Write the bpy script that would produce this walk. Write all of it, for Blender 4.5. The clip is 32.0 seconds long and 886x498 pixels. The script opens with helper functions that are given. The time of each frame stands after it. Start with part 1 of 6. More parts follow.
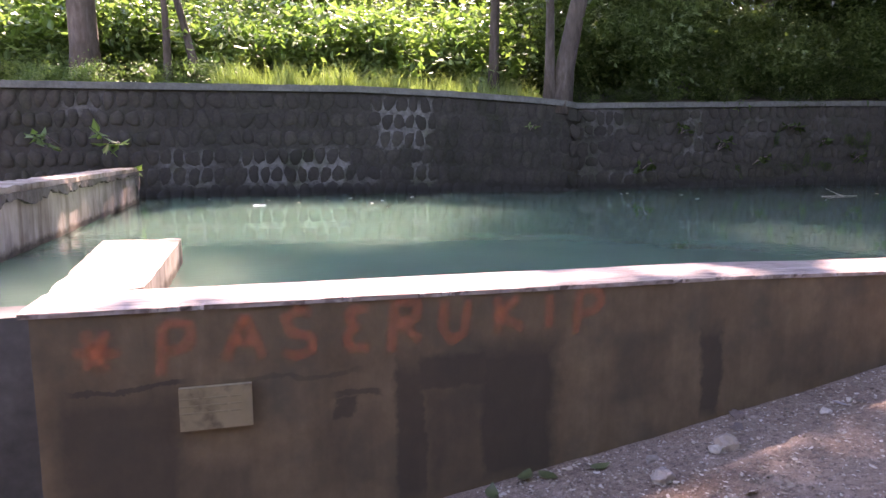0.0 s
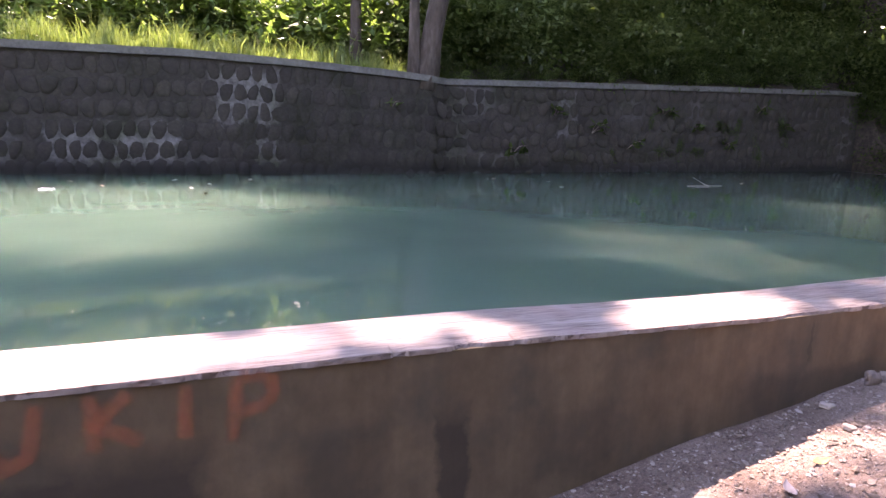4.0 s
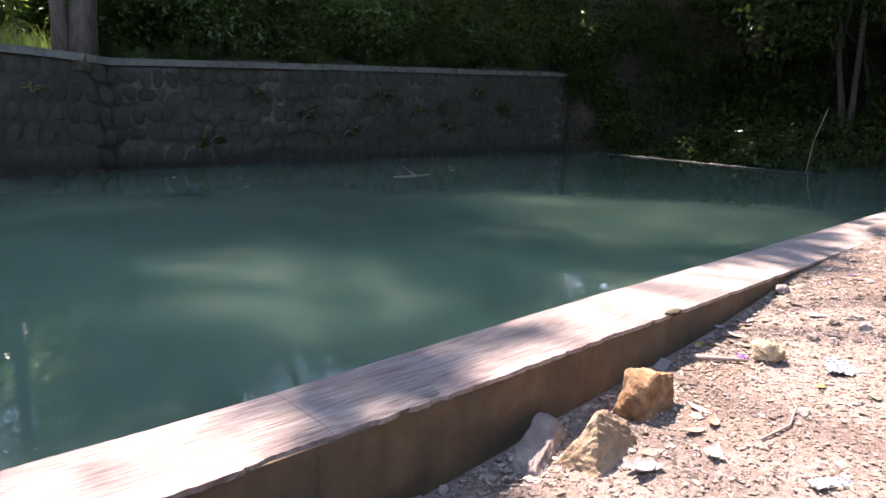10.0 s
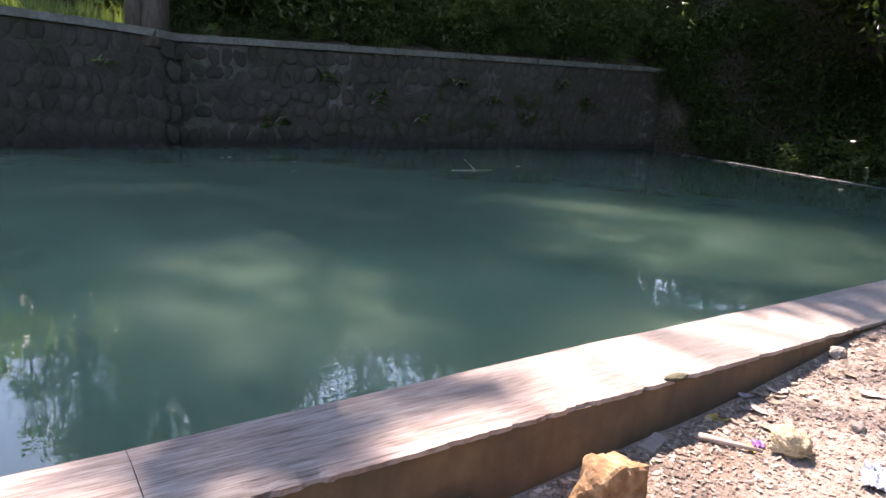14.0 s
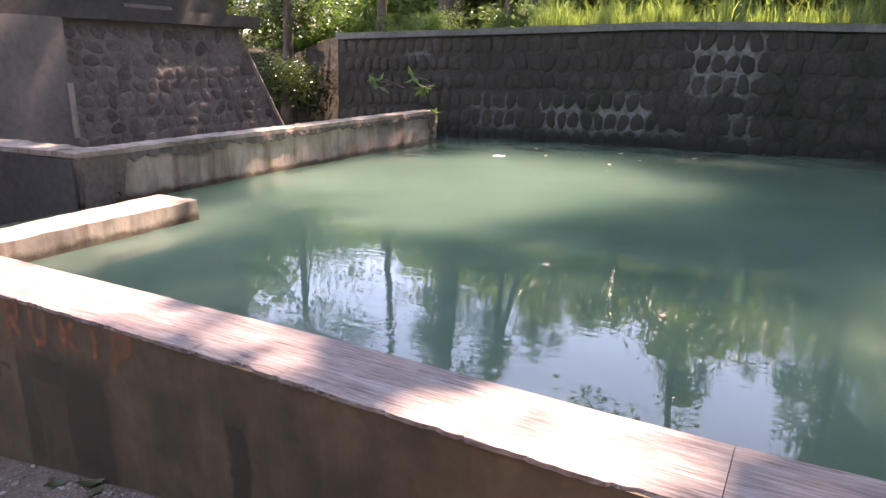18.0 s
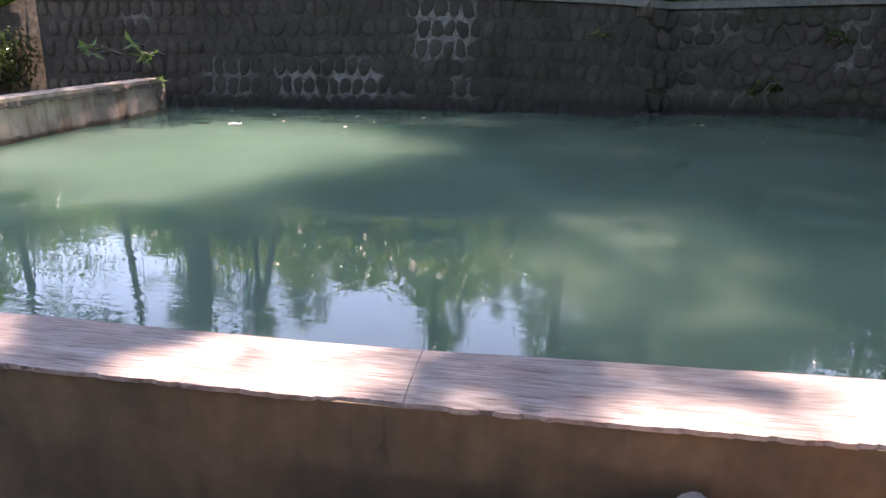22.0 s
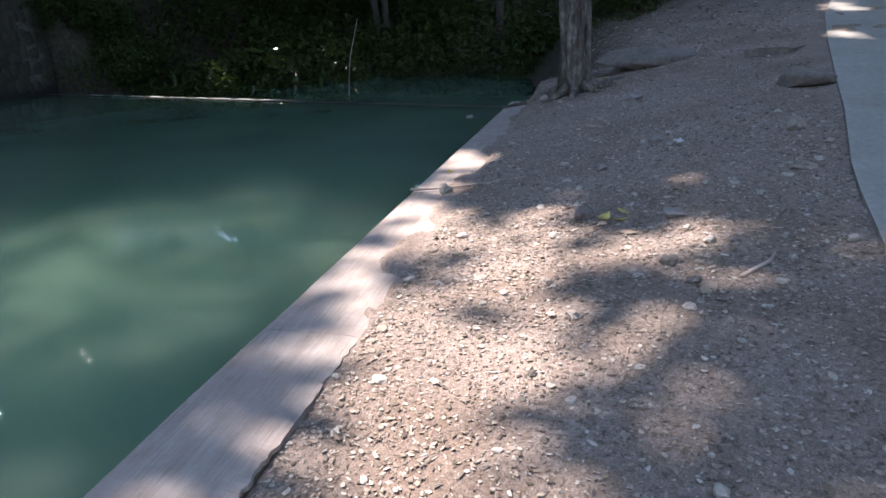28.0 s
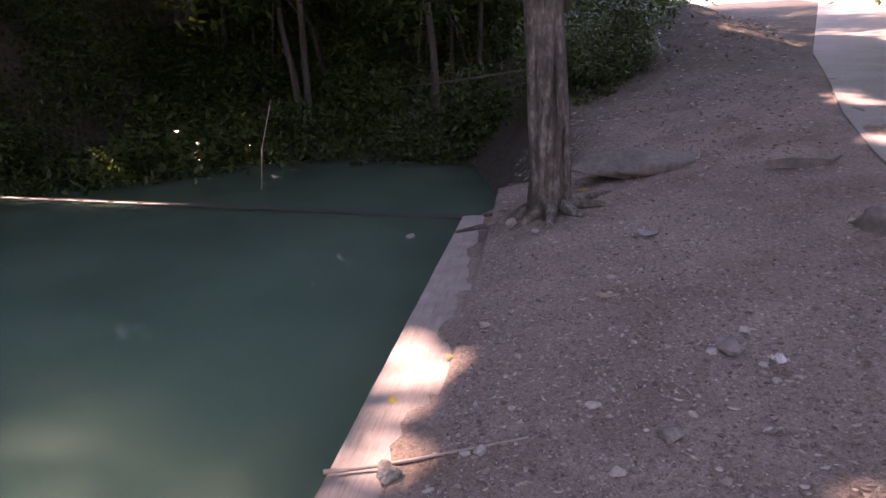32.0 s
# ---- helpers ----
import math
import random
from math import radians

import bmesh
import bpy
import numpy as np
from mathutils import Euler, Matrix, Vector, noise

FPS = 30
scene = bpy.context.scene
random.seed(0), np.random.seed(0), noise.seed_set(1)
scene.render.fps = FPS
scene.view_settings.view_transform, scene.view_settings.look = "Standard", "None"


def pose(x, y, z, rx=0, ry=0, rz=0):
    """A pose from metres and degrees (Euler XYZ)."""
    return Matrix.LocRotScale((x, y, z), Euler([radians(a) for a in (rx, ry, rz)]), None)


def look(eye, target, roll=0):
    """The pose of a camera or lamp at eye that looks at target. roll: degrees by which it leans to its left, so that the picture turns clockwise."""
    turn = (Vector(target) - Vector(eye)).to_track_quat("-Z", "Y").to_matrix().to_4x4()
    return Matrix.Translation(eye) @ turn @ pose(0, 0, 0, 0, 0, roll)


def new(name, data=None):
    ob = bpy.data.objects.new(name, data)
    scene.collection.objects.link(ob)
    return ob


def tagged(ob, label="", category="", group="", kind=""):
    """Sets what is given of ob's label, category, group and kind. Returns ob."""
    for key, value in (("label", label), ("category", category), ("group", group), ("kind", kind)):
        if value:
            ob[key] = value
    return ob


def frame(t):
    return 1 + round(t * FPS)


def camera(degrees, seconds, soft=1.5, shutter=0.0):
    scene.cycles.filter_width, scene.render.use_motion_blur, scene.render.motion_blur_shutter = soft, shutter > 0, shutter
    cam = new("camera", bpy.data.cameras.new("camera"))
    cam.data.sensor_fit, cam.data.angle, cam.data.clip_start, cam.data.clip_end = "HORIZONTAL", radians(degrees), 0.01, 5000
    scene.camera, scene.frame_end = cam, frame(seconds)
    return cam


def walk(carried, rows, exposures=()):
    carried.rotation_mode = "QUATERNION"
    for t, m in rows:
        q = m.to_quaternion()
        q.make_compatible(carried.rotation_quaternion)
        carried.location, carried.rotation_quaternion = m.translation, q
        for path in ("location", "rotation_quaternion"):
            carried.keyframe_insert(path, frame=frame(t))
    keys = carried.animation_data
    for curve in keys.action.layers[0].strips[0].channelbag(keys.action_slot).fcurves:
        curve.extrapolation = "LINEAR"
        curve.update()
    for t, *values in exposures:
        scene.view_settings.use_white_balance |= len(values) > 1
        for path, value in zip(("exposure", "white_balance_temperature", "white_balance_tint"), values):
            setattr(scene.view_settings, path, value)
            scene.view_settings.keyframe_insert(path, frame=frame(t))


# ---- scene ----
cam = camera(66.7, 32.0)
PATH = [
    (0, (-4.651, -3.208, 0.725), (-4.121, -1.301, 0.439), 0.1),
    (0.5, (-4.521, -3.15, 0.74), (-4.089, -1.222, 0.431), -1.0),
    (1, (-4.261, -3.116, 0.803), (-3.953, -1.166, 0.48), 0.3),
    (1.5, (-4.084, -3.08, 0.833), (-3.691, -1.144, 0.523), -0.5),
    (2, (-3.942, -2.92, 0.851), (-3.555, -0.978, 0.57), 1.1),
    (2.5, (-3.795, -2.75, 0.88), (-3.245, -0.845, 0.619), 1.9),
    (3, (-3.699, -2.674, 0.866), (-2.97, -0.845, 0.516), 1.3),
    (3.5, (-3.503, -2.504, 0.87), (-2.718, -0.699, 0.517), 1.7),
    (5.5, (-2.615, -2.156, 1.01), (-1.846, -0.363, 0.571), 2.3),
    (6, (-2.547, -2.14, 1.01), (-1.852, -0.321, 0.554), 1.7),
    (6.5, (-2.368, -2.167, 1.048), (-1.855, -0.281, 0.623), 2.5),
    (7, (-2.188, -2.222, 1.087), (-1.728, -0.329, 0.634), 2.2),
    (7.5, (-2.05, -2.155, 1.077), (-1.514, -0.289, 0.599), 1.4),
    (8, (-1.897, -2.038, 1.11), (-1.258, -0.196, 0.663), 2.0),
    (8.5, (-1.757, -1.964, 1.127), (-0.864, -0.226, 0.702), 2.6),
    (9, (-1.61, -1.9, 1.112), (-0.446, -0.35, 0.619), 1.5),
    (9.5, (-1.439, -1.885, 1.143), (-0.165, -0.412, 0.689), 1.8),
    (10, (-1.229, -1.9, 1.166), (0.088, -0.454, 0.747), 1.3),
    (10.5, (-1.036, -1.906, 1.172), (0.304, -0.496, 0.707), 1.2),
    (11, (-0.878, -1.82, 1.18), (0.535, -0.484, 0.713), 1.0),
    (11.5, (-0.786, -1.715, 1.224), (0.716, -0.454, 0.834), 2.3),
    (12, (-0.733, -1.673, 1.231), (0.757, -0.4, 0.835), 3.0),
    (12.5, (-0.639, -1.729, 1.252), (0.772, -0.363, 0.873), 3.7),
    (13, (-0.523, -1.814, 1.276), (0.768, -0.346, 0.854), 2.8),
    (13.5, (-0.42, -1.859, 1.275), (0.747, -0.296, 0.833), 3.4),
    (15.5, (0.042, -1.623, 1.303), (0.81, 0.14, 0.752), 4.4),
    (16, (0.168, -1.61, 1.311), (0.501, 0.292, 0.789), 2.8),
    (16.5, (0.244, -1.711, 1.361), (0.172, 0.206, 0.797), 1.1),
    (17, (0.22, -1.838, 1.4), (-0.234, 0.039, 0.879), 0.7),
    (17.5, (0.149, -1.929, 1.384), (-0.552, -0.126, 0.877), 0.6),
    (18, (0.124, -2.036, 1.381), (-0.812, -0.353, 0.843), 0.3),
    (18.5, (0.13, -2.123, 1.373), (-0.838, -0.469, 0.801), 0.8),
    (19, (0.179, -2.175, 1.382), (-0.768, -0.499, 0.84), -0.1),
    (19.5, (0.257, -2.137, 1.398), (-0.687, -0.442, 0.915), 0.5),
    (20, (0.422, -2.132, 1.41), (-0.47, -0.41, 0.923), -0.2),
    (20.5, (0.543, -2.094, 1.403), (-0.113, -0.277, 0.888), -0.1),
    (21, (0.541, -2.106, 1.399), (0.183, -0.217, 0.851), -0.4),
    (21.5, (0.484, -2.155, 1.374), (0.126, -0.283, 0.768), -0.8),
    (22, (0.484, -2.226, 1.365), (0.205, -0.346, 0.742), 0.5),
    (22.5, (0.536, -2.242, 1.398), (0.437, -0.36, 0.728), 0.1),
    (23, (0.655, -2.116, 1.388), (0.792, -0.257, 0.662), 0.7),
    (23.5, (0.865, -1.994, 1.397), (1.202, -0.159, 0.677), 2.0),
    (24, (1.063, -1.855, 1.357), (1.685, -0.132, 0.555), 1.7),
    (24.5, (1.254, -1.573, 1.282), (2.366, -0.116, 0.483), 3.2),
    (25, (1.306, -1.491, 1.347), (2.787, -0.373, 0.6), 3.7),
    (25.5, (1.389, -1.473, 1.324), (3.002, -0.579, 0.55), 3.3),
    (26, (1.564, -1.418, 1.317), (3.229, -0.641, 0.527), 1.5),
    (26.5, (1.84, -1.336, 1.368), (3.572, -0.651, 0.638), 0.0),
    (28.5, (3.175, -1.113, 1.53), (4.998, -0.666, 0.839), -2.0),
    (29, (3.456, -1.076, 1.589), (5.269, -0.632, 0.872), -0.3),
    (29.5, (3.838, -0.919, 1.63), (5.722, -0.641, 1.018), -1.0),
    (30, (4.171, -0.815, 1.677), (6.025, -0.542, 0.977), -1.7),
    (30.5, (4.577, -0.778, 1.739), (6.448, -0.466, 1.105), -0.7),
    (31, (4.88, -0.719, 1.769), (6.742, -0.421, 1.105), 0.4),
    (31.5, (5.192, -0.562, 1.809), (7.11, -0.32, 1.298), -1.6),
    (32, (5.477, -0.49, 1.809), (7.388, -0.208, 1.288), -1.8),
]
EXPOSURES = [(0, 3.44, 8100, 43), (3, 3.48, 8100, 46), (7, 3.54, 8600, 46), (8.3, 3.45, 8300, 42), (9.5, 2.76, 7750, 30), (13, 2.8, 7650, 24), (16, 2.86, 8700, 36), (17.5, 3.0, 8900, 37), (19, 3.25, 8800, 36), (22, 3.0, 8200, 33), (24, 2.3, 7600, 26), (26, 2.05, 7050, 19), (29, 2.7, 7200, 17), (30, 2.7, 7550, 24), (31, 2.84, 8400, 38), (32, 2.8, 9200, 50)]
walk(cam, [(t, look(e, g, r)) for t, e, g, r in PATH], EXPOSURES)

# ---- world, sun ----
SUN = Vector((0.16, 0.62, 1.0)).normalized()
world = bpy.data.worlds.new("sky")
scene.world = world
world.use_nodes = True
wn = world.node_tree
sky = wn.nodes.new("ShaderNodeTexSky")
sky.sky_type = "NISHITA"
sky.sun_disc = False
sky.air_density, sky.dust_density, sky.ozone_density = 1.0, 0.2, 1.75
sky.sun_elevation = math.asin(SUN.z)
sky.sun_rotation = math.atan2(SUN.x, SUN.y)
wn.links.new(sky.outputs[0], wn.nodes["Background"].inputs[0])
wn.nodes["Background"].inputs[1].default_value = 0.15
lamp = bpy.data.lights.new("sun", "SUN")
lamp.energy, lamp.angle, lamp.color = 2.7, radians(0.8), (1.0, 0.985, 0.96)
sun = new("sun", lamp)
sun.matrix_world = look(SUN * 60, (0, 0, 0))


# ---- materials ----
def material(name):
    m = bpy.data.materials.new(name)
    m.use_nodes = True
    nt = m.node_tree
    return m, nt, nt.nodes["Principled BSDF"]


def node(nt, kind, **values):
    n = nt.nodes.new("ShaderNode" + kind)
    for key, value in values.items():
        n.inputs[key.replace("_", " ")].default_value = value
    return n


def place(nt, scale=(1, 1, 1)):
    """World position, stretched."""
    g = node(nt, "NewGeometry")
    v = node(nt, "Mapping")
    v.inputs["Scale"].default_value = scale
    nt.links.new(g.outputs["Position"], v.inputs["Vector"])
    return v.outputs[0]


def speckle(nt, where, scale, detail=6.0, rough=0.6):
    n = node(nt, "TexNoise", Scale=scale, Detail=detail, Roughness=rough)
    nt.links.new(where, n.inputs["Vector"])
    return n.outputs["Fac"]


def ramp(nt, fac, stops):
    r = node(nt, "ValToRGB")
    e = r.color_ramp.elements
    for k, (at, colour) in enumerate(stops):
        el = e[k] if k < 2 else e.new(at)
        el.position, el.color = at, (*colour, 1)
    nt.links.new(fac, r.inputs[0])
    return r.outputs[0]


def mix(nt, kind, fac, a, b):
    n = nt.nodes.new("ShaderNodeMix")
    n.data_type, n.blend_type = "RGBA", kind
    for sock, value in ((n.inputs[0], fac), (n.inputs[6], a), (n.inputs[7], b)):
        if isinstance(value, (int, float)):
            sock.default_value = value
        elif isinstance(value, tuple):
            sock.default_value = (*value, 1)
        else:
            nt.links.new(value, sock)
    return n.outputs[2]


def relief(nt, bsdf, height, strength, distance):
    b = node(nt, "Bump", Strength=strength, Distance=distance)
    nt.links.new(height, b.inputs["Height"])
    nt.links.new(b.outputs[0], bsdf.inputs["Normal"])


def surface(name, stops, grain, broad, rough=0.85, bump=0.5, depth=0.01, stretch=(1, 1, 1), stain=None, stain_scale=1.2, vary=0.0):
    """A matte surface: grain and broad blotches of the ramp's colours, with an optional stain over it."""
    m, nt, bsdf = material(name)
    where = place(nt, stretch)
    fine, wide = speckle(nt, where, grain), speckle(nt, where, broad, 4.0)
    both = node(nt, "Math")
    both.operation = "MULTIPLY_ADD"
    both.inputs[1].default_value = 0.5
    half = node(nt, "Math")
    half.operation = "MULTIPLY"
    half.inputs[1].default_value = 0.5
    nt.links.new(wide, half.inputs[0])
    nt.links.new(fine, both.inputs[0])
    nt.links.new(half.outputs[0], both.inputs[2])
    colour = ramp(nt, both.outputs[0], stops)
    if stain:
        spots = ramp(nt, speckle(nt, place(nt), stain_scale, 5.0), [(0.48, (0, 0, 0)), (0.66, (1, 1, 1))])
        colour = mix(nt, "MIX", spots, colour, stain)
    if vary:
        info = node(nt, "ObjectInfo")
        tone = ramp(nt, info.outputs["Random"], [(0, (1 - vary,) * 3), (1, (1 + vary * 0.4,) * 3)])
        colour = mix(nt, "MULTIPLY", 1.0, colour, tone)
    nt.links.new(colour, bsdf.inputs["Base Color"])
    bsdf.inputs["Roughness"].default_value = rough
    relief(nt, bsdf, fine, bump, depth)
    return m


def leaf_material(name, dark, light, gloss=0.45, through_light=0.5):
    m, nt, bsdf = material(name)
    g = node(nt, "NewGeometry")
    c = ramp(nt, g.outputs["Random Per Island"], [(0, dark), (1, light)])
    nt.links.new(c, bsdf.inputs["Base Color"])
    bsdf.inputs["Roughness"].default_value = gloss
    tr = node(nt, "BsdfTranslucent")
    nt.links.new(mix(nt, "MULTIPLY", 1.0, c, (1.0, 1.15, 0.55)), tr.inputs[0])
    ms = node(nt, "MixShader")
    ms.inputs[0].default_value = through_light
    nt.links.new(bsdf.outputs[0], ms.inputs[1])
    nt.links.new(tr.outputs[0], ms.inputs[2])
    nt.links.new(ms.outputs[0], nt.nodes["Material Output"].inputs[0])
    return m


COPING = surface("worn_coping", [(0.34, (0.165, 0.122, 0.108)), (0.5, (0.265, 0.21, 0.19)), (0.66, (0.375, 0.312, 0.288))], 9, 2.2, 0.7, 0.7, 0.008, (0.7, 5, 1), (0.25, 0.175, 0.16), 2.4)
WALLPAINT = surface("stained_concrete", [(0.3, (0.085, 0.056, 0.033)), (0.5, (0.13, 0.087, 0.052)), (0.72, (0.175, 0.12, 0.073))], 11, 1.6, 0.9, 0.5, 0.004, (1, 1, 0.75), (0.082, 0.062, 0.042), 2.1)
nt, bsdf = COPING.node_tree, COPING.node_tree.nodes["Principled BSDF"]
old = bsdf.inputs["Base Color"].links[0].from_socket
streak = speckle(nt, place(nt, (3.2, 130, 5)), 1.0, 4.0, 0.6)
gouge = speckle(nt, place(nt, (5, 95, 9)), 1.0, 3.0, 0.5)
along, smoother = node(nt, "SeparateXYZ"), node(nt, "MapRange")
nt.links.new(place(nt), along.inputs[0])
for key, value in (("From Min", 0.8), ("From Max", 3.4), ("To Min", 1.0), ("To Max", 0.3)):
    smoother.inputs[key].default_value = value
nt.links.new(along.outputs[0], smoother.inputs["Value"])
dusty = node(nt, "MapRange")
for key, value in (("From Min", 1.0), ("From Max", 3.5), ("To Min", 0.0), ("To Max", 0.45)):
    dusty.inputs[key].default_value = value
nt.links.new(along.outputs[0], dusty.inputs["Value"])
old = mix(nt, "MIX", dusty.outputs[0], old, ramp(nt, speckle(nt, place(nt), 5, 6.0, 0.7), [(0.35, (0.27, 0.222, 0.197)), (0.65, (0.46, 0.395, 0.36))]))
old = mix(nt, "MULTIPLY", smoother.outputs[0], old, ramp(nt, gouge, [(0.3, (0.42, 0.36, 0.34)), (0.4, (0.95, 0.94, 0.94)), (0.5, (1.0, 1.0, 1.0))]))
old = mix(nt, "MULTIPLY", smoother.outputs[0], old, ramp(nt, streak, [(0.36, (0.5, 0.46, 0.44)), (0.47, (1.0, 1.0, 1.0)), (0.7, (1.14, 1.13, 1.12))]))
nt.links.new(old, bsdf.inputs["Base Color"])
relief(nt, bsdf, streak, 0.6, 0.006)
PALE = surface("pale_concrete", [(0.3, (0.3, 0.235, 0.19)), (0.52, (0.45, 0.36, 0.3)), (0.75, (0.57, 0.475, 0.41))], 12, 2.0, 0.85, 0.6, 0.008, (1, 1, 0.5), (0.25, 0.2, 0.17), 1.6)
nt, bsdf = PALE.node_tree, PALE.node_tree.nodes["Principled BSDF"]
old = bsdf.inputs["Base Color"].links[0].from_socket
tide, wavy = node(nt, "SeparateXYZ"), node(nt, "Math")
nt.links.new(place(nt), tide.inputs[0])
wavy.operation = "MULTIPLY_ADD"
wavy.inputs[1].default_value = 0.16
nt.links.new(speckle(nt, place(nt), 5, 5.0, 0.65), wavy.inputs[0])
nt.links.new(tide.outputs[2], wavy.inputs[2])
wet = ramp(nt, wavy.outputs[0], [(0.0, (0.3, 0.27, 0.23)), (0.02, (1, 1, 1))])
shift = node(nt, "MapRange")
shift.inputs["From Min"].default_value, shift.inputs["From Max"].default_value = -0.05, 0.02
shift.inputs["To Min"].default_value, shift.inputs["To Max"].default_value = 0.0, 0.03
nt.links.new(wavy.outputs[0], shift.inputs["Value"])
nt.links.new(shift.outputs[0], wet.node.inputs[0])
drip = ramp(nt, speckle(nt, place(nt, (4, 4, 0.5)), 1.0, 5.0, 0.6), [(0.36, (0.58, 0.52, 0.47)), (0.54, (1, 1, 1))])
nt.links.new(mix(nt, "MULTIPLY", 1.0, mix(nt, "MULTIPLY", 1.0, old, wet), drip), bsdf.inputs["Base Color"])
OLDCAP = surface("weathered_cap", [(0.3, (0.08, 0.08, 0.066)), (0.5, (0.15, 0.148, 0.125)), (0.72, (0.24, 0.235, 0.2))], 16, 2.5, 0.9, 0.6, 0.008)
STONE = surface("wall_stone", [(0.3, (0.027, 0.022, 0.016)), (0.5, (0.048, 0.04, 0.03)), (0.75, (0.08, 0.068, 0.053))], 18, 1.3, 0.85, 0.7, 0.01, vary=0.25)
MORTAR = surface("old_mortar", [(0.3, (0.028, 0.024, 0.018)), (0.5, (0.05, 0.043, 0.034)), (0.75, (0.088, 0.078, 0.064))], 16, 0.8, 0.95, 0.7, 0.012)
RIVER = surface("river_stone", [(0.3, (0.1, 0.075, 0.07)), (0.5, (0.19, 0.145, 0.135)), (0.75, (0.3, 0.24, 0.22))], 16, 2.0, 0.85, 0.6, 0.01, vary=0.4)
PLASTER = surface("grey_plaster", [(0.3, (0.13, 0.11, 0.1)), (0.5, (0.2, 0.17, 0.155)), (0.75, (0.27, 0.235, 0.215))], 10, 1.2, 0.9, 0.4, 0.006)
DARKBEAM = surface("dark_beam", [(0.3, (0.05, 0.045, 0.042)), (0.55, (0.09, 0.08, 0.075)), (0.75, (0.13, 0.12, 0.11))], 10, 1.5, 0.9, 0.4, 0.006)
DIRT = surface("dry_dirt", [(0.28, (0.155, 0.116, 0.098)), (0.5, (0.25, 0.193, 0.167)), (0.72, (0.345, 0.277, 0.245))], 22, 1.1, 0.95, 0.9, 0.02, stain=(0.165, 0.114, 0.09), stain_scale=0.7)
nt, bsdf = DIRT.node_tree, DIRT.node_tree.nodes["Principled BSDF"]
old = bsdf.inputs["Base Color"].links[0].from_socket
xyz = node(nt, "SeparateXYZ")
nt.links.new(place(nt), xyz.inputs[0])


def above(sock, lo, hi):
    r = node(nt, "MapRange")
    r.inputs["From Min"].default_value, r.inputs["From Max"].default_value = lo, hi
    nt.links.new(sock, r.inputs["Value"])
    return r.outputs[0]


def sums(kind, a, b):
    m = node(nt, "Math")
    m.operation = kind
    nt.links.new(a, m.inputs[0])
    nt.links.new(b, m.inputs[1])
    return m.outputs[0]


woods = sums("MAXIMUM", above(xyz.outputs["Y"], 11.0, 11.4), sums("MULTIPLY", above(xyz.outputs["X"], 13.2, 15.5), above(xyz.outputs["Y"], -2.0, -0.6)))
forest_soil = node(nt, "Math")
forest_soil.operation = "MULTIPLY"
forest_soil.inputs[1].default_value = 0.88
nt.links.new(above(xyz.outputs["X"], 14.5, 20), forest_soil.inputs[0])
woods = sums("MAXIMUM", woods, forest_soil.outputs[0])
# same dark soil left of the far wall, painting in the shade there
woods = sums("MAXIMUM", woods, sums("MULTIPLY", above(xyz.outputs["X"], -9.3, -9.6), above(xyz.outputs["Y"], 8.0, 8.5)))
grit = speckle(nt, place(nt), 110, 9.0, 0.82)
old = mix(nt, "MULTIPLY", 1.0, old, ramp(nt, grit, [(0.35, (0.46, 0.44, 0.43)), (0.5, (0.98, 0.98, 0.98)), (0.65, (1.55, 1.54, 1.53))]))
clod = speckle(nt, place(nt), 34, 4.0, 0.7)
old = mix(nt, "MULTIPLY", 1.0, old, ramp(nt, clod, [(0.34, (0.52, 0.49, 0.47)), (0.46, (0.97, 0.96, 0.95)), (0.6, (1.06, 1.06, 1.06)), (0.7, (1.55, 1.54, 1.53))]))
relief(nt, bsdf, sums("ADD", grit, clod), 0.8, 0.01)
humus = ramp(nt, speckle(nt, place(nt), 9, 8.0), [(0.3, (0.022, 0.017, 0.012)), (0.5, (0.05, 0.04, 0.028)), (0.75, (0.11, 0.085, 0.06))])
# soil below x 0 tinted darker, painting in the shade on it
shadowed = sums("MULTIPLY", above(xyz.outputs["X"], 0.2, -1.6), ramp(nt, speckle(nt, place(nt), 3.0, 6.0, 0.65), [(0.4, (0.55, 0.55, 0.55)), (0.6, (1, 1, 1))]))
old = mix(nt, "MULTIPLY", shadowed, old, (0.72, 0.63, 0.56))
nt.links.new(mix(nt, "MIX", woods, old, humus), bsdf.inputs["Base Color"])
GRAVEL = surface("gravel", [(0.25, (0.17, 0.13, 0.108)), (0.5, (0.28, 0.228, 0.197)), (0.75, (0.4, 0.345, 0.31))], 30, 3.1, 0.9, 0.6, 0.006)
ROAD = surface("road_concrete", [(0.3, (0.18, 0.162, 0.15)), (0.5, (0.26, 0.238, 0.222)), (0.75, (0.35, 0.325, 0.305))], 20, 0.9, 0.9, 0.6, 0.006)
GNARL = surface("gnarled_bark", [(0.34, (0.045, 0.036, 0.03)), (0.5, (0.115, 0.094, 0.08)), (0.66, (0.3, 0.26, 0.23))], 18, 5, 0.95, 1.0, 0.05, (1, 1, 0.55))
# darker copy of the bark, with the forest's shade put into its colour
SHADEBARK = surface("shade_bark", [(0.3, (0.03, 0.025, 0.02)), (0.5, (0.06, 0.05, 0.042)), (0.75, (0.11, 0.095, 0.082))], 14, 2.5, 0.9, 1.0, 0.04, (1, 1, 0.3))
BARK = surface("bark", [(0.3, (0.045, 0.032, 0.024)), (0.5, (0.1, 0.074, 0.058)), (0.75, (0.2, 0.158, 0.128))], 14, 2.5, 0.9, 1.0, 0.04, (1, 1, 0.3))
ROCK_ORANGE = surface("ochre_rock", [(0.32, (0.11, 0.05, 0.022)), (0.5, (0.27, 0.145, 0.07)), (0.7, (0.46, 0.31, 0.18))], 16, 4.0, 0.9, 1.0, 0.02)
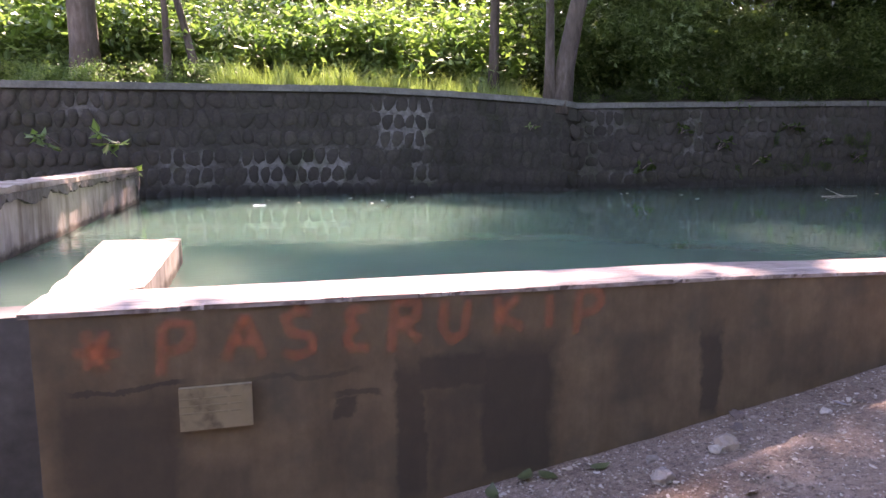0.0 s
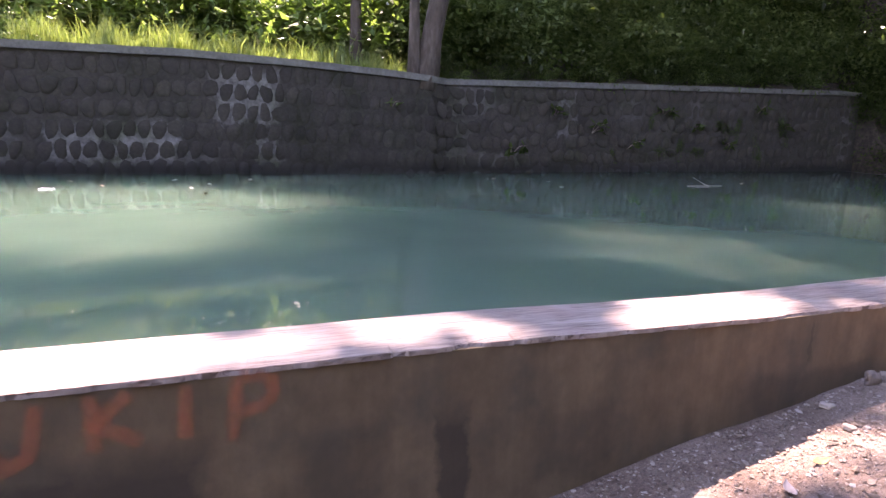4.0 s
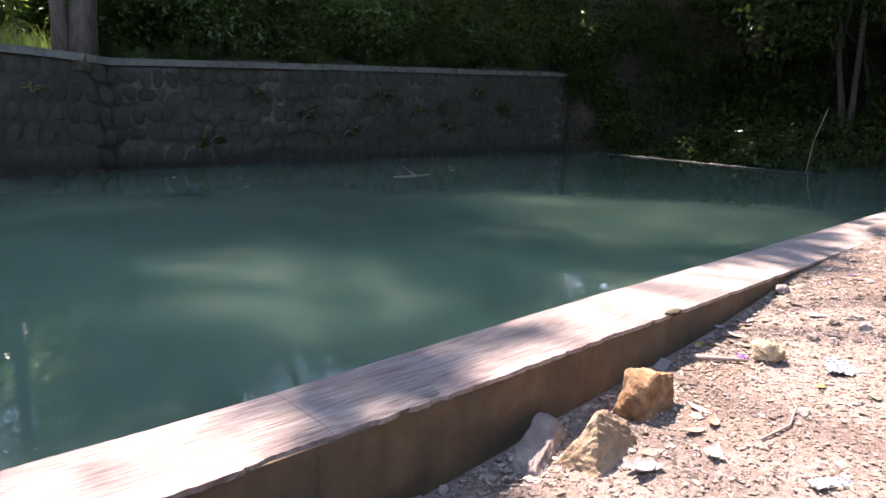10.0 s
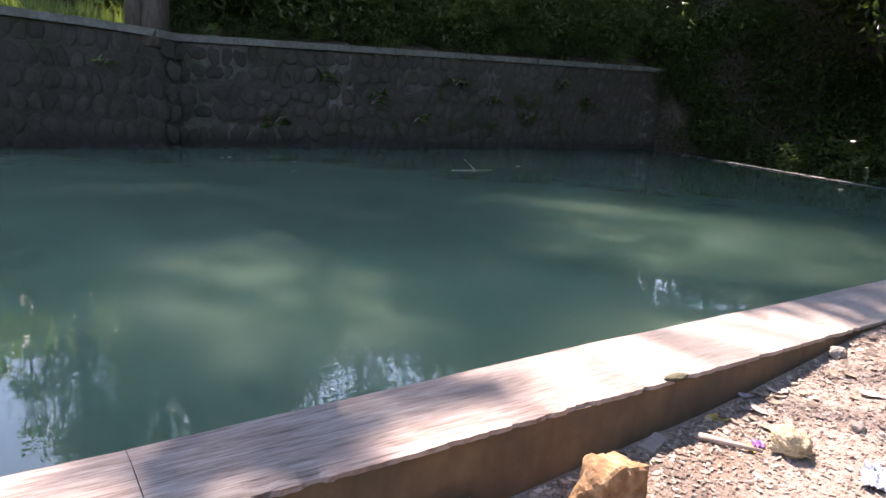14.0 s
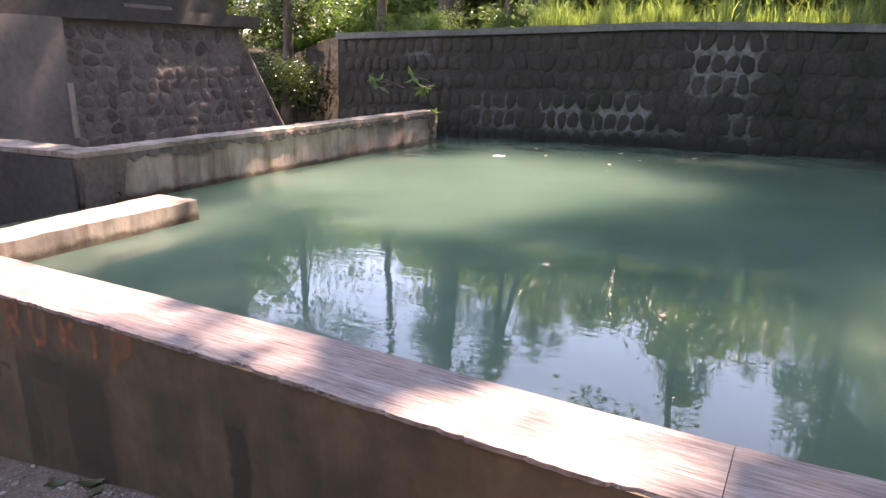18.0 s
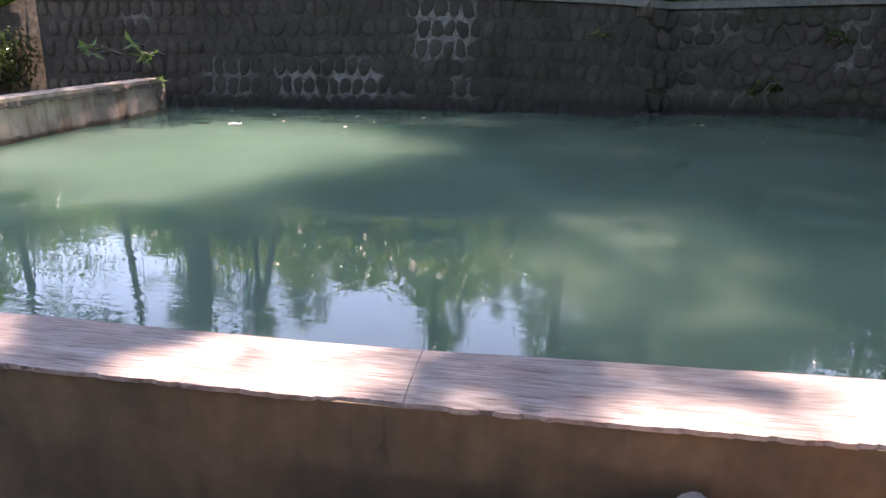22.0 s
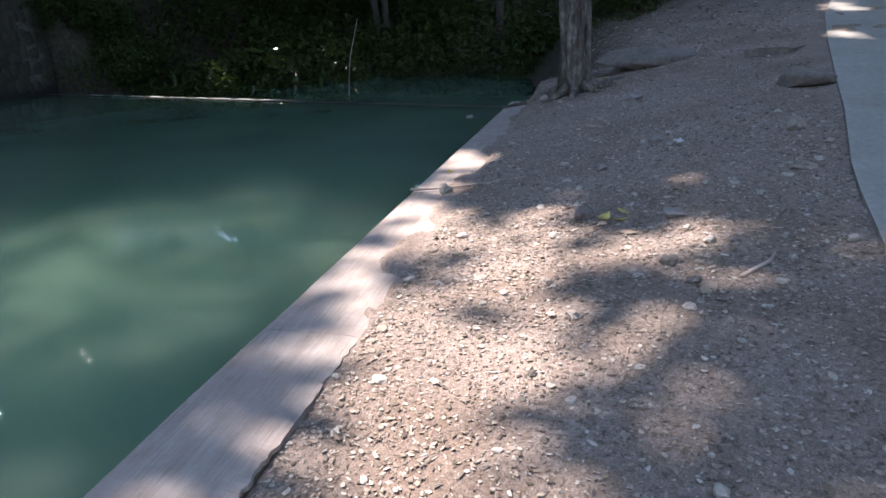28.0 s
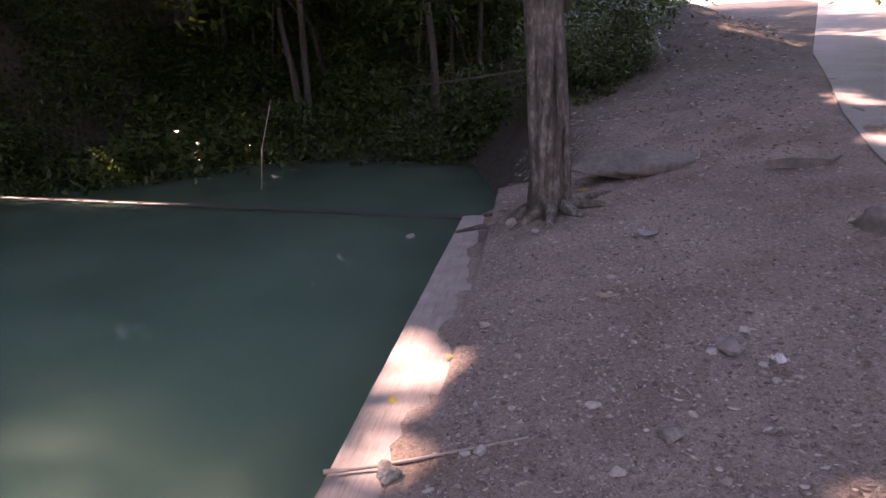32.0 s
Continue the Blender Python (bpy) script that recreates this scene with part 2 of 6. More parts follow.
PALESTONE = surface("pale_stone", [(0.32, (0.16, 0.13, 0.11)), (0.5, (0.28, 0.245, 0.215)), (0.7, (0.42, 0.385, 0.35))], 24, 6.0, 0.9, 0.8, 0.006)
SANDROCK = surface("sandy_rock", [(0.34, (0.1, 0.06, 0.035)), (0.5, (0.25, 0.17, 0.105)), (0.68, (0.42, 0.315, 0.22))], 18, 4.0, 0.95, 1.0, 0.02)
ROCK_GREY = surface("grey_rock", [(0.3, (0.11, 0.09, 0.08)), (0.5, (0.21, 0.175, 0.16)), (0.75, (0.34, 0.29, 0.265))], 14, 3.0, 0.85, 0.8, 0.012)
# leaf tones carry the light: bright where sunlit, dark where shaded, mid between
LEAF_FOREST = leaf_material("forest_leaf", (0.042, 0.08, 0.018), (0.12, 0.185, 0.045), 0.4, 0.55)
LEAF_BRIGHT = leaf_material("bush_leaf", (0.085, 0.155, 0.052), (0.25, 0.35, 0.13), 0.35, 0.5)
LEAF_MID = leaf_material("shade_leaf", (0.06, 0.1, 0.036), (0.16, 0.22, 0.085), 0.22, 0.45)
LEAF_SHADED = leaf_material("shaded_leaf", (0.034, 0.058, 0.022), (0.09, 0.13, 0.045), 0.25, 0.4)
GRASS = leaf_material("grass_blade", (0.13, 0.19, 0.06), (0.36, 0.42, 0.18), 0.5, 0.5)
# where lime still fills the joints of the far wall: centre and half widths along it and upwards, and how much
LIMED = ((-1.55, 1.3, 0.62, 0.5, 1.0), (-5.9, 0.3, 0.55, 0.4, 0.65), (-4.45, 0.3, 0.45, 0.42, 0.9), (-3.3, 0.3, 0.6, 0.46, 1.0), (-7.7, 1.6, 0.35, 0.22, 0.6), (-1.2, 0.2, 0.22, 0.3, 0.7), (-2.6, 0.1, 0.5, 0.12, 0.35),
         (3.4, 1.45, 0.6, 0.3, 0.45), (3.1, 0.5, 0.35, 0.5, 0.3), (6.05, 1.2, 0.28, 0.6, 0.6), (4.2, 0.1, 0.8, 0.16, 0.55), (8.0, 1.4, 0.4, 0.3, 0.3), (10.2, 1.3, 0.3, 0.4, 0.3), (16.4, 0.8, 0.25, 1.0, 0.5))
GLINT = surface("glint_white", [(0.3, (0.6, 0.6, 0.58)), (0.6, (0.85, 0.85, 0.83))], 30, 8, 0.5, 0.5, 0.01)
PLAQUE = surface("plaque_paint", [(0.3, (0.15, 0.112, 0.065)), (0.5, (0.215, 0.165, 0.1)), (0.75, (0.26, 0.205, 0.132))], 9, 2.0, 0.7, 0.2, 0.002, (1, 1, 0.6), (0.085, 0.062, 0.038), 7.0)
FAINT = surface("faint_print", [(0.3, (0.15, 0.115, 0.07)), (0.7, (0.22, 0.175, 0.11))], 20, 5, 0.8, 0.1, 0.001)
SLAB = surface("damp_slab", [(0.3, (0.075, 0.06, 0.053)), (0.5, (0.145, 0.118, 0.105)), (0.75, (0.25, 0.21, 0.19))], 16, 2.5, 0.9, 0.9, 0.012)
HUSK = surface("coir", [(0.3, (0.26, 0.2, 0.12)), (0.5, (0.45, 0.37, 0.25)), (0.75, (0.62, 0.54, 0.41))], 40, 9, 0.95, 1.0, 0.02, (3, 1, 1))
TWIG = surface("dry_wood", [(0.3, (0.2, 0.14, 0.11)), (0.5, (0.34, 0.26, 0.22)), (0.75, (0.48, 0.4, 0.34))], 20, 6, 0.9, 0.6, 0.004)
BLUEBAG = surface("blue_plastic", [(0.3, (0.14, 0.16, 0.22)), (0.5, (0.26, 0.285, 0.36)), (0.75, (0.46, 0.48, 0.54))], 30, 8, 0.35, 1.0, 0.02)
FOIL = surface("pale_plastic", [(0.3, (0.4, 0.37, 0.38)), (0.5, (0.55, 0.52, 0.53)), (0.75, (0.72, 0.7, 0.7))], 18, 8, 0.4, 0.6, 0.01)
PAPER = surface("white_paper", [(0.3, (0.45, 0.46, 0.52)), (0.5, (0.68, 0.68, 0.7)), (0.75, (0.8, 0.8, 0.8))], 60, 12, 0.7, 0.1, 0.002)
PURPLE = surface("violet_plastic", [(0.3, (0.25, 0.1, 0.4)), (0.5, (0.45, 0.25, 0.6)), (0.75, (0.7, 0.6, 0.75))], 30, 9, 0.4, 0.2, 0.003)
TEAL = surface("green_plastic", [(0.3, (0.1, 0.35, 0.25)), (0.7, (0.35, 0.6, 0.48))], 30, 9, 0.4, 0.2, 0.003)
DRYLEAF = surface("dry_leaf", [(0.3, (0.16, 0.105, 0.07)), (0.5, (0.29, 0.21, 0.15)), (0.75, (0.44, 0.345, 0.265))], 25, 8, 0.8, 0.4, 0.003)
YELLOWLEAF = surface("yellow_leaf", [(0.3, (0.26, 0.17, 0.04)), (0.5, (0.4, 0.29, 0.07)), (0.75, (0.55, 0.45, 0.15))], 25, 8, 0.7, 0.4, 0.003)
GREENLEAF = surface("fresh_leaf", [(0.3, (0.03, 0.042, 0.015)), (0.5, (0.055, 0.068, 0.024)), (0.75, (0.09, 0.1, 0.038))], 25, 8, 0.5, 0.4, 0.003)
GREYLEAF = surface("grey_leaf", [(0.3, (0.14, 0.12, 0.12)), (0.5, (0.24, 0.21, 0.21)), (0.75, (0.36, 0.32, 0.32))], 25, 8, 0.7, 0.4, 0.003)
FOILLEAF = surface("bleached_leaf", [(0.3, (0.22, 0.18, 0.155)), (0.5, (0.36, 0.31, 0.275)), (0.75, (0.5, 0.455, 0.41))], 25, 8, 0.7, 0.4, 0.003)


def island_mix(name, stops, rough, bump_scale):
    """Each loose piece takes its own tone."""
    m, nt, bsdf = material(name)
    g = node(nt, "NewGeometry")
    c = ramp(nt, g.outputs["Random Per Island"], stops)
    fine = speckle(nt, place(nt), bump_scale)
    c = mix(nt, "MULTIPLY", 1.0, c, ramp(nt, fine, [(0.3, (0.7, 0.7, 0.7)), (0.7, (1.1, 1.1, 1.1))]))
    nt.links.new(c, bsdf.inputs["Base Color"])
    bsdf.inputs["Roughness"].default_value = rough
    relief(nt, bsdf, fine, 0.4, 0.004)
    return m


GRAVEL_MIX = island_mix("mixed_gravel", [(0.0, (0.12, 0.086, 0.068)), (0.35, (0.2, 0.153, 0.127)), (0.75, (0.28, 0.225, 0.19)), (1.0, (0.42, 0.365, 0.32))], 0.9, 60)
LITTER = island_mix("leaf_litter", [(0.0, (0.1, 0.072, 0.056)), (0.3, (0.2, 0.15, 0.118)), (0.7, (0.33, 0.262, 0.215)), (1.0, (0.48, 0.42, 0.37))], 0.8, 40)


nt, bsdf = WALLPAINT.node_tree, WALLPAINT.node_tree.nodes["Principled BSDF"]
plain = bsdf.inputs["Base Color"].links[0].from_socket
bent = node(nt, "SeparateXYZ")
nt.links.new(place(nt), bent.inputs[0])


def maths(kind, a, b=0.0, c=None):
    m = node(nt, "Math")
    m.operation = kind
    for sock, value in zip(m.inputs, (a, b) if c is None else (a, b, c)):
        if isinstance(value, (int, float)):
            sock.default_value = value
        else:
            nt.links.new(value, sock)
    return m.outputs[0]


# old water stains with uneven, roughly square outlines on the wall face
ragged = maths("SUBTRACT", speckle(nt, place(nt), 3.5, 6.0, 0.65), 0.5)
stained = None
for cx, cz, rx, rz, most in ((-3.92, -0.7, 0.08, 0.39, 0.75), (-3.34, -0.66, 0.22, 0.39, 0.85), (-3.69, -0.39, 0.2, 0.09, 0.75), (-3.69, -0.76, 0.16, 0.34, 0.5), (-5.28, -0.74, 0.27, 0.37, 0.7), (-4.9, -0.98, 0.2, 0.22, 0.45),
                             (-5.26, -0.355, 0.24, 0.014, 0.8), (-4.5, -0.35, 0.3, 0.012, 0.4), (-4.27, -0.54, 0.05, 0.05, 0.7), (-4.2, -0.47, 0.12, 0.016, 0.6), (-4.25, -0.75, 0.16, 0.2, 0.3), (-2.14, -0.53, 0.07, 0.27, 0.75), (-2.6, -0.47, 0.16, 0.2, 0.35),
                             (-1.55, -0.5, 0.22, 0.16, 0.35), (-0.1, -0.46, 0.5, 0.12, 0.45), (-0.05, -0.16, 0.012, 0.12, 0.4), (0.9, -0.3, 0.3, 0.09, 0.35)):
    across = maths("DIVIDE", maths("ABSOLUTE", maths("ADD", bent.outputs[0], maths("MULTIPLY_ADD", ragged, 0.2, -cx))), rx)
    down = maths("DIVIDE", maths("ABSOLUTE", maths("ADD", bent.outputs[2], maths("MULTIPLY_ADD", ragged, 0.16, -cz))), rz)
    mask = node(nt, "MapRange")
    mask.inputs["From Min"].default_value, mask.inputs["From Max"].default_value = 1.18, 0.8
    mask.inputs["To Max"].default_value = most
    nt.links.new(maths("MAXIMUM", across, down), mask.inputs["Value"])
    stained = mask.outputs[0] if stained is None else maths("MAXIMUM", stained, mask.outputs[0])
runs = ramp(nt, speckle(nt, place(nt, (5, 5, 0.35)), 1.0, 4.0), [(0.36, (0.82, 0.8, 0.78)), (0.6, (1.0, 1.0, 1.0))])
plain = mix(nt, "MULTIPLY", 1.0, plain, runs)
nt.links.new(mix(nt, "MIX", stained, plain, (0.036, 0.026, 0.019)), bsdf.inputs["Base Color"])

# joints of the far wall: dark with age, pale where lime still fills them; wet along the water
nt, bsdf = MORTAR.node_tree, MORTAR.node_tree.nodes["Principled BSDF"]
aged = bsdf.inputs["Base Color"].links[0].from_socket
spot = node(nt, "SeparateXYZ")
nt.links.new(place(nt), spot.inputs[0])
ragged = maths("SUBTRACT", speckle(nt, place(nt), 4.0, 5.0, 0.65), 0.5)
limed = None
for cx, cz, rx, rz, most in LIMED:
    across = maths("DIVIDE", maths("ABSOLUTE", maths("ADD", spot.outputs[0], maths("MULTIPLY_ADD", ragged, 0.8, -cx))), rx)
    down = maths("DIVIDE", maths("ABSOLUTE", maths("ADD", spot.outputs[2], maths("MULTIPLY_ADD", ragged, 0.7, -cz))), rz)
    mask = node(nt, "MapRange")
    mask.inputs["From Min"].default_value, mask.inputs["From Max"].default_value = 1.15, 0.75
    mask.inputs["To Max"].default_value = most
    nt.links.new(maths("MAXIMUM", across, down), mask.inputs["Value"])
    limed = mask.outputs[0] if limed is None else maths("MAXIMUM", limed, mask.outputs[0])
lime = ramp(nt, speckle(nt, place(nt), 7, 6.0, 0.7), [(0.32, (0.07, 0.064, 0.055)), (0.52, (0.17, 0.16, 0.145)), (0.72, (0.27, 0.255, 0.235))])
nt.links.new(mix(nt, "MIX", limed, aged, lime), bsdf.inputs["Base Color"])
for mat in (MORTAR, STONE):
    nt, bsdf = mat.node_tree, mat.node_tree.nodes["Principled BSDF"]
    dry = bsdf.inputs["Base Color"].links[0].from_socket
    spot, wet = node(nt, "SeparateXYZ"), node(nt, "MapRange")
    nt.links.new(place(nt), spot.inputs[0])
    wet.inputs["From Min"].default_value, wet.inputs["From Max"].default_value = 0.0, 0.2
    nt.links.new(maths("MULTIPLY_ADD", speckle(nt, place(nt), 2.2, 4.0), 0.35, maths("SUBTRACT", spot.outputs[2], 0.1)), wet.inputs["Value"])
    moss = ramp(nt, speckle(nt, place(nt), 1.1, 6.0, 0.7), [(0.5, (1.0, 1.0, 1.0)), (0.66, (0.62, 0.72, 0.5))])
    nt.links.new(mix(nt, "MIX", wet.outputs[0], (0.022, 0.02, 0.015), mix(nt, "MULTIPLY", 1.0, dry, moss)), bsdf.inputs["Base Color"])

SPRAY, nt, bsdf = material("orange_spray")
patchy = ramp(nt, speckle(nt, place(nt), 26, 5.0), [(0.3, (0.18, 0.18, 0.18)), (0.62, (0.5, 0.5, 0.5))])
cover = node(nt, "Attribute")
cover.attribute_name = "cover"
fade = node(nt, "Math")
fade.operation = "MULTIPLY"
nt.links.new(patchy, fade.inputs[0])
nt.links.new(cover.outputs["Fac"], fade.inputs[1])
base = ramp(nt, speckle(nt, place(nt), 6, 4.0), [(0.3, (0.42, 0.1, 0.045)), (0.7, (0.56, 0.16, 0.075))])
nt.links.new(base, bsdf.inputs["Base Color"])
bsdf.inputs["Roughness"].default_value = 0.8
clear = node(nt, "BsdfTransparent")
blend = node(nt, "MixShader")
nt.links.new(fade.outputs[0], blend.inputs[0])
nt.links.new(clear.outputs[0], blend.inputs[1])
nt.links.new(bsdf.outputs[0], blend.inputs[2])
nt.links.new(blend.outputs[0], nt.nodes["Material Output"].inputs[0])


water_mat, nt, bsdf = material("milky_water")
c = ramp(nt, speckle(nt, place(nt), 0.35, 2.0), [(0.35, (0.058, 0.112, 0.084)), (0.65, (0.078, 0.142, 0.106))])
nt.links.new(c, bsdf.inputs["Base Color"])
bsdf.inputs["Roughness"].default_value = 0.0
bsdf.inputs["IOR"].default_value = 1.33
bsdf.inputs["Subsurface Weight"].default_value = 1.0
bsdf.subsurface_method = "BURLEY"
bsdf.inputs["Subsurface Radius"].default_value = (0.9, 1.3, 1.2)
bsdf.inputs["Subsurface Scale"].default_value = 2.1
# slow swell and small ripples that come and go in patches
swell = speckle(nt, place(nt, (1, 1.6, 1)), 1.6, 1.5, 0.4)
ripple = speckle(nt, place(nt, (1, 2.6, 1)), 6.5, 1.5, 0.4)
calm = ramp(nt, speckle(nt, place(nt), 0.7, 2.0), [(0.42, (0.2, 0.2, 0.2)), (0.66, (1.0, 1.0, 1.0))])
rough_water = node(nt, "Math")
rough_water.operation = "MULTIPLY"
nt.links.new(ripple, rough_water.inputs[0])
nt.links.new(calm, rough_water.inputs[1])
waves = node(nt, "Math")
waves.operation = "MULTIPLY_ADD"
waves.inputs[1].default_value = 0.6
nt.links.new(rough_water.outputs[0], waves.inputs[0])
nt.links.new(swell, waves.inputs[2])
relief(nt, bsdf, waves.outputs[0], 0.075, 0.03)


# ---- building helpers ----
def part(name, bm, mat, parent=None, label="", smooth=False):
    """Links a bmesh as one object."""
    me = bpy.data.meshes.new(name)
    bm.to_mesh(me)
    bm.free()
    for p in me.polygons:
        p.use_smooth = smooth
    me.materials.append(mat)
    ob = new(name, me)
    if parent:
        ob.parent = parent
    if label:
        ob["label"] = label
    return ob


def mesh_part(name, verts, faces, mat, parent=None, label="", smooth=False):
    me = bpy.data.meshes.new(name)
    me.from_pydata(verts, [], faces)
    for p in me.polygons:
        p.use_smooth = smooth
    me.materials.append(mat)
    ob = new(name, me)
    if parent:
        ob.parent = parent
    if label:
        ob["label"] = label
    return ob


def ruffle(bm, amount, scale, keep_z=False):
    for v in bm.verts:
        n = noise.noise_vector(v.co * scale)
        v.co += Vector((n.x, n.y, 0 if keep_z else n.z)) * amount


def block(x0, x1, y0, y1, z0, z1, cuts=(1, 1, 1), bevel=0.012, rough=0.0, rough_scale=3.0):
    """A box with worn edges, cut along its axes."""
    bm = bmesh.new()
    xs, ys, zs = (np.linspace(a, b, n + 1) for a, b, n in ((x0, x1, cuts[0]), (y0, y1, cuts[1]), (z0, z1, cuts[2])))
    grid = {}

    def vert(i, j, k):
        if (i, j, k) not in grid:
            grid[i, j, k] = bm.verts.new((xs[i], ys[j], zs[k]))
        return grid[i, j, k]
    nx, ny, nz = cuts
    for i in range(nx):
        for j in range(ny):
            bm.faces.new([vert(i, j, 0), vert(i, j + 1, 0), vert(i + 1, j + 1, 0), vert(i + 1, j, 0)])
            bm.faces.new([vert(i, j, nz), vert(i + 1, j, nz), vert(i + 1, j + 1, nz), vert(i, j + 1, nz)])
    for i in range(nx):
        for k in range(nz):
            bm.faces.new([vert(i, 0, k), vert(i + 1, 0, k), vert(i + 1, 0, k + 1), vert(i, 0, k + 1)])
            bm.faces.new([vert(i, ny, k), vert(i, ny, k + 1), vert(i + 1, ny, k + 1), vert(i + 1, ny, k)])
    for j in range(ny):
        for k in range(nz):
            bm.faces.new([vert(0, j, k), vert(0, j, k + 1), vert(0, j + 1, k + 1), vert(0, j + 1, k)])
            bm.faces.new([vert(nx, j, k), vert(nx, j + 1, k), vert(nx, j + 1, k + 1), vert(nx, j, k + 1)])
    if bevel:
        sharp = [e for e in bm.edges if e.is_manifold and e.calc_face_angle(0) > 1.0]
        bmesh.ops.bevel(bm, geom=sharp, offset=bevel, segments=2, affect="EDGES", profile=0.6)
    if rough:
        ruffle(bm, rough, rough_scale)
    return bm


def tube(points, radii, sides=8, wobble=0.0):
    """A bent, tapered tube through points."""
    verts, faces = [], []
    for i, (p, r) in enumerate(zip(points, radii)):
        a, b = points[max(i - 1, 0)], points[min(i + 1, len(points) - 1)]
        d = (Vector(b) - Vector(a)).normalized()
        u = d.cross(Vector((0.3, 1, 0.2))).normalized()
        w = d.cross(u)
        for s in range(sides):
            t = 2 * math.pi * s / sides
            rr = r * (1 + wobble * noise.noise(Vector((math.cos(t) * 2, math.sin(t) * 2, i * 0.35))))
            verts.append(Vector(p) + (u * math.cos(t) + w * math.sin(t)) * rr)
    for i in range(len(points) - 1):
        for s in range(sides):
            a, b = i * sides + s, i * sides + (s + 1) % sides
            faces.append((a, b, b + sides, a + sides))
    faces.append(tuple(range(sides))[::-1])
    faces.append(tuple(range((len(points) - 1) * sides, len(points) * sides)))
    return verts, faces


def lerp_table(x, table):
    xs, ys = zip(*table)
    return float(np.interp(x, xs, ys))


def smooth_step(a, b, x):
    t = min(max((x - a) / (b - a), 0.0), 1.0)
    return t * t * (3 - 2 * t)


# ---- plan ----
WATER = -0.17
LEVEL = [(-6, 0.035), (-2, 0.03), (-0.5, 0.0), (4.5, 0.0), (6, 0.012), (8, 0.05), (14, 0.05)]
FOOT = [(-12, -1.6), (-6, -1.45), (-3.5, -1.05), (-2.4, -0.88), (-0.9, -0.62), (0.5, -0.43), (1.5, -0.34), (2.5, -0.27), (3.2, -0.2), (4.2, -0.06), (5.5, -0.005), (6.2, 0.02), (8, 0.07), (10, 0.11), (12.5, 0.2), (14, 0.34), (20, 0.9), (40, 3.0), (60, 4.5), (200, 9)]
EDGE = [(-60, -16), (-12, -6.2), (-2, -3.9), (2, -2.7), (4, -2.05), (7.3, -2.55), (9, -2.95), (14.1, -4.0), (20, -5.75), (40, -13), (80, -24)]
FAR = [(-30, 11.6), (-9.9, 10.95), (2.3, 11.25), (2.7, 11.5), (9, 11.9), (17, 12.15), (60, 15)]


def far_y(x):
    return lerp_table(x, FAR)


def far_top(x):
    return lerp_table(x, [(-10, 1.98), (-6, 2.03), (-2.6, 2.08), (-0.5, 2.03), (1.4, 1.95), (2.4, 1.88), (2.6, 1.86), (9, 2.06), (16, 2.24)])


def near_ground(x, y):
    rise = lerp_table(x, [(-6, 0.1), (0, 0.13), (3, 0.12), (5, 0.13), (9, 0.16), (14, 0.2), (30, 0.2)])
    d, verge = -y, -lerp_table(x, EDGE) + 0.1
    mound = 0.75 * (1 - smooth_step(verge - 1.3, verge - 0.1, d)) * smooth_step(16, 24, x) * (1 - smooth_step(32, 44, x)) * math.exp(-((d - 3.6 - (x - 18) * 0.12) / 1.5) ** 2)
    d = min(d, verge)
    return lerp_table(x, FOOT) + rise * min(d, 4.5) + 0.03 * max(d - 4.5, 0) + mound


def height(x, y):
    if y < 0.4 and x < 14:
        z = near_ground(x, min(y, 0))
        if y > 0.02:
            reach = (0.13 + 0.07 * noise.noise(Vector((x * 1.4, 0, 7))) + 0.03 * noise.noise(Vector((x * 6, 0, 2)))) * smooth_step(5.5, 6.3, x)
            if x > 5.6 and y < 0.4:
                z = lerp_table(x, LEVEL) + 0.012 * min((x - 5.6) * 2, 1) - max(y - reach, 0) * 0.5
            else:
                z -= 0.8
        return z
    # downstream of the weir and the far bank
    if x >= (14 if y < 0.2 else 17.1):
        z = near_ground(x, min(y, 0.0))
        z -= 1.7 * smooth_step(-1.4, 0.9, y - (x - 14) * 0.1)
        back = smooth_step(22, 34, x) * 4.0 * smooth_step(-2, 3, y)
        side = smooth_step(9.5, 14, y) * 4.5
        return z + back + side
    fy = far_y(x)
    if y > fy + 0.2:
        d = y - fy
        z = far_top(x) - 0.06 + d * lerp_table(x, [(-8, 0.05), (2, 0.08), (6, 0.25), (14, 0.4)])
        return z - max(-10.2 - x, 0) * 0.3 * (1 if x > -16 else 0)
    if x < -6.8:
        return -0.25 if x < -9.2 else -0.8
    return -1.6


def bumpy(x, y):
    z = height(x, y)
    p = Vector((x, y, 0))
    amount = 0.012 if (y < 0.05 and x < 13) else 0.05
    z += amount * (noise.noise(p * 1.7) + 0.6 * noise.noise(p * 5.1)) + 0.006 * noise.noise(p * 14)
    return z


def axis(*runs):
    out = []
    for a, b, step in runs:
        out += list(np.arange(a, b, step))
    return out


# ground: one sheet out to the horizon
gx = axis((-400, -60, 40), (-60, -12, 4), (-12, -6, 0.5), (-6, 16, 0.11), (16, 32, 0.2), (32, 40, 0.5), (40, 100, 5), (100, 400, 40)) + [400]
gy = axis((-400, -60, 40), (-60, -12, 4), (-12, -5, 0.5), (-5, -0.1, 0.1), (-0.1, 0.42, 0.04), (0.44, 10.5, 0.6), (10.5, 13, 0.1), (13, 24, 0.5), (24, 80, 4), (80, 400, 40)) + [400]
verts = [(x, y, bumpy(x, y)) for x in gx for y in gy]
ny = len(gy)
faces = [(i * ny + j, (i + 1) * ny + j, (i + 1) * ny + j + 1, i * ny + j + 1) for i in range(len(gx) - 1) for j in range(ny - 1)]
ground = mesh_part("ground", verts, faces, DIRT, smooth=True)
tagged(ground, "dry brown dirt path strewn with gravel and dead leaves", "ground", kind="structure")

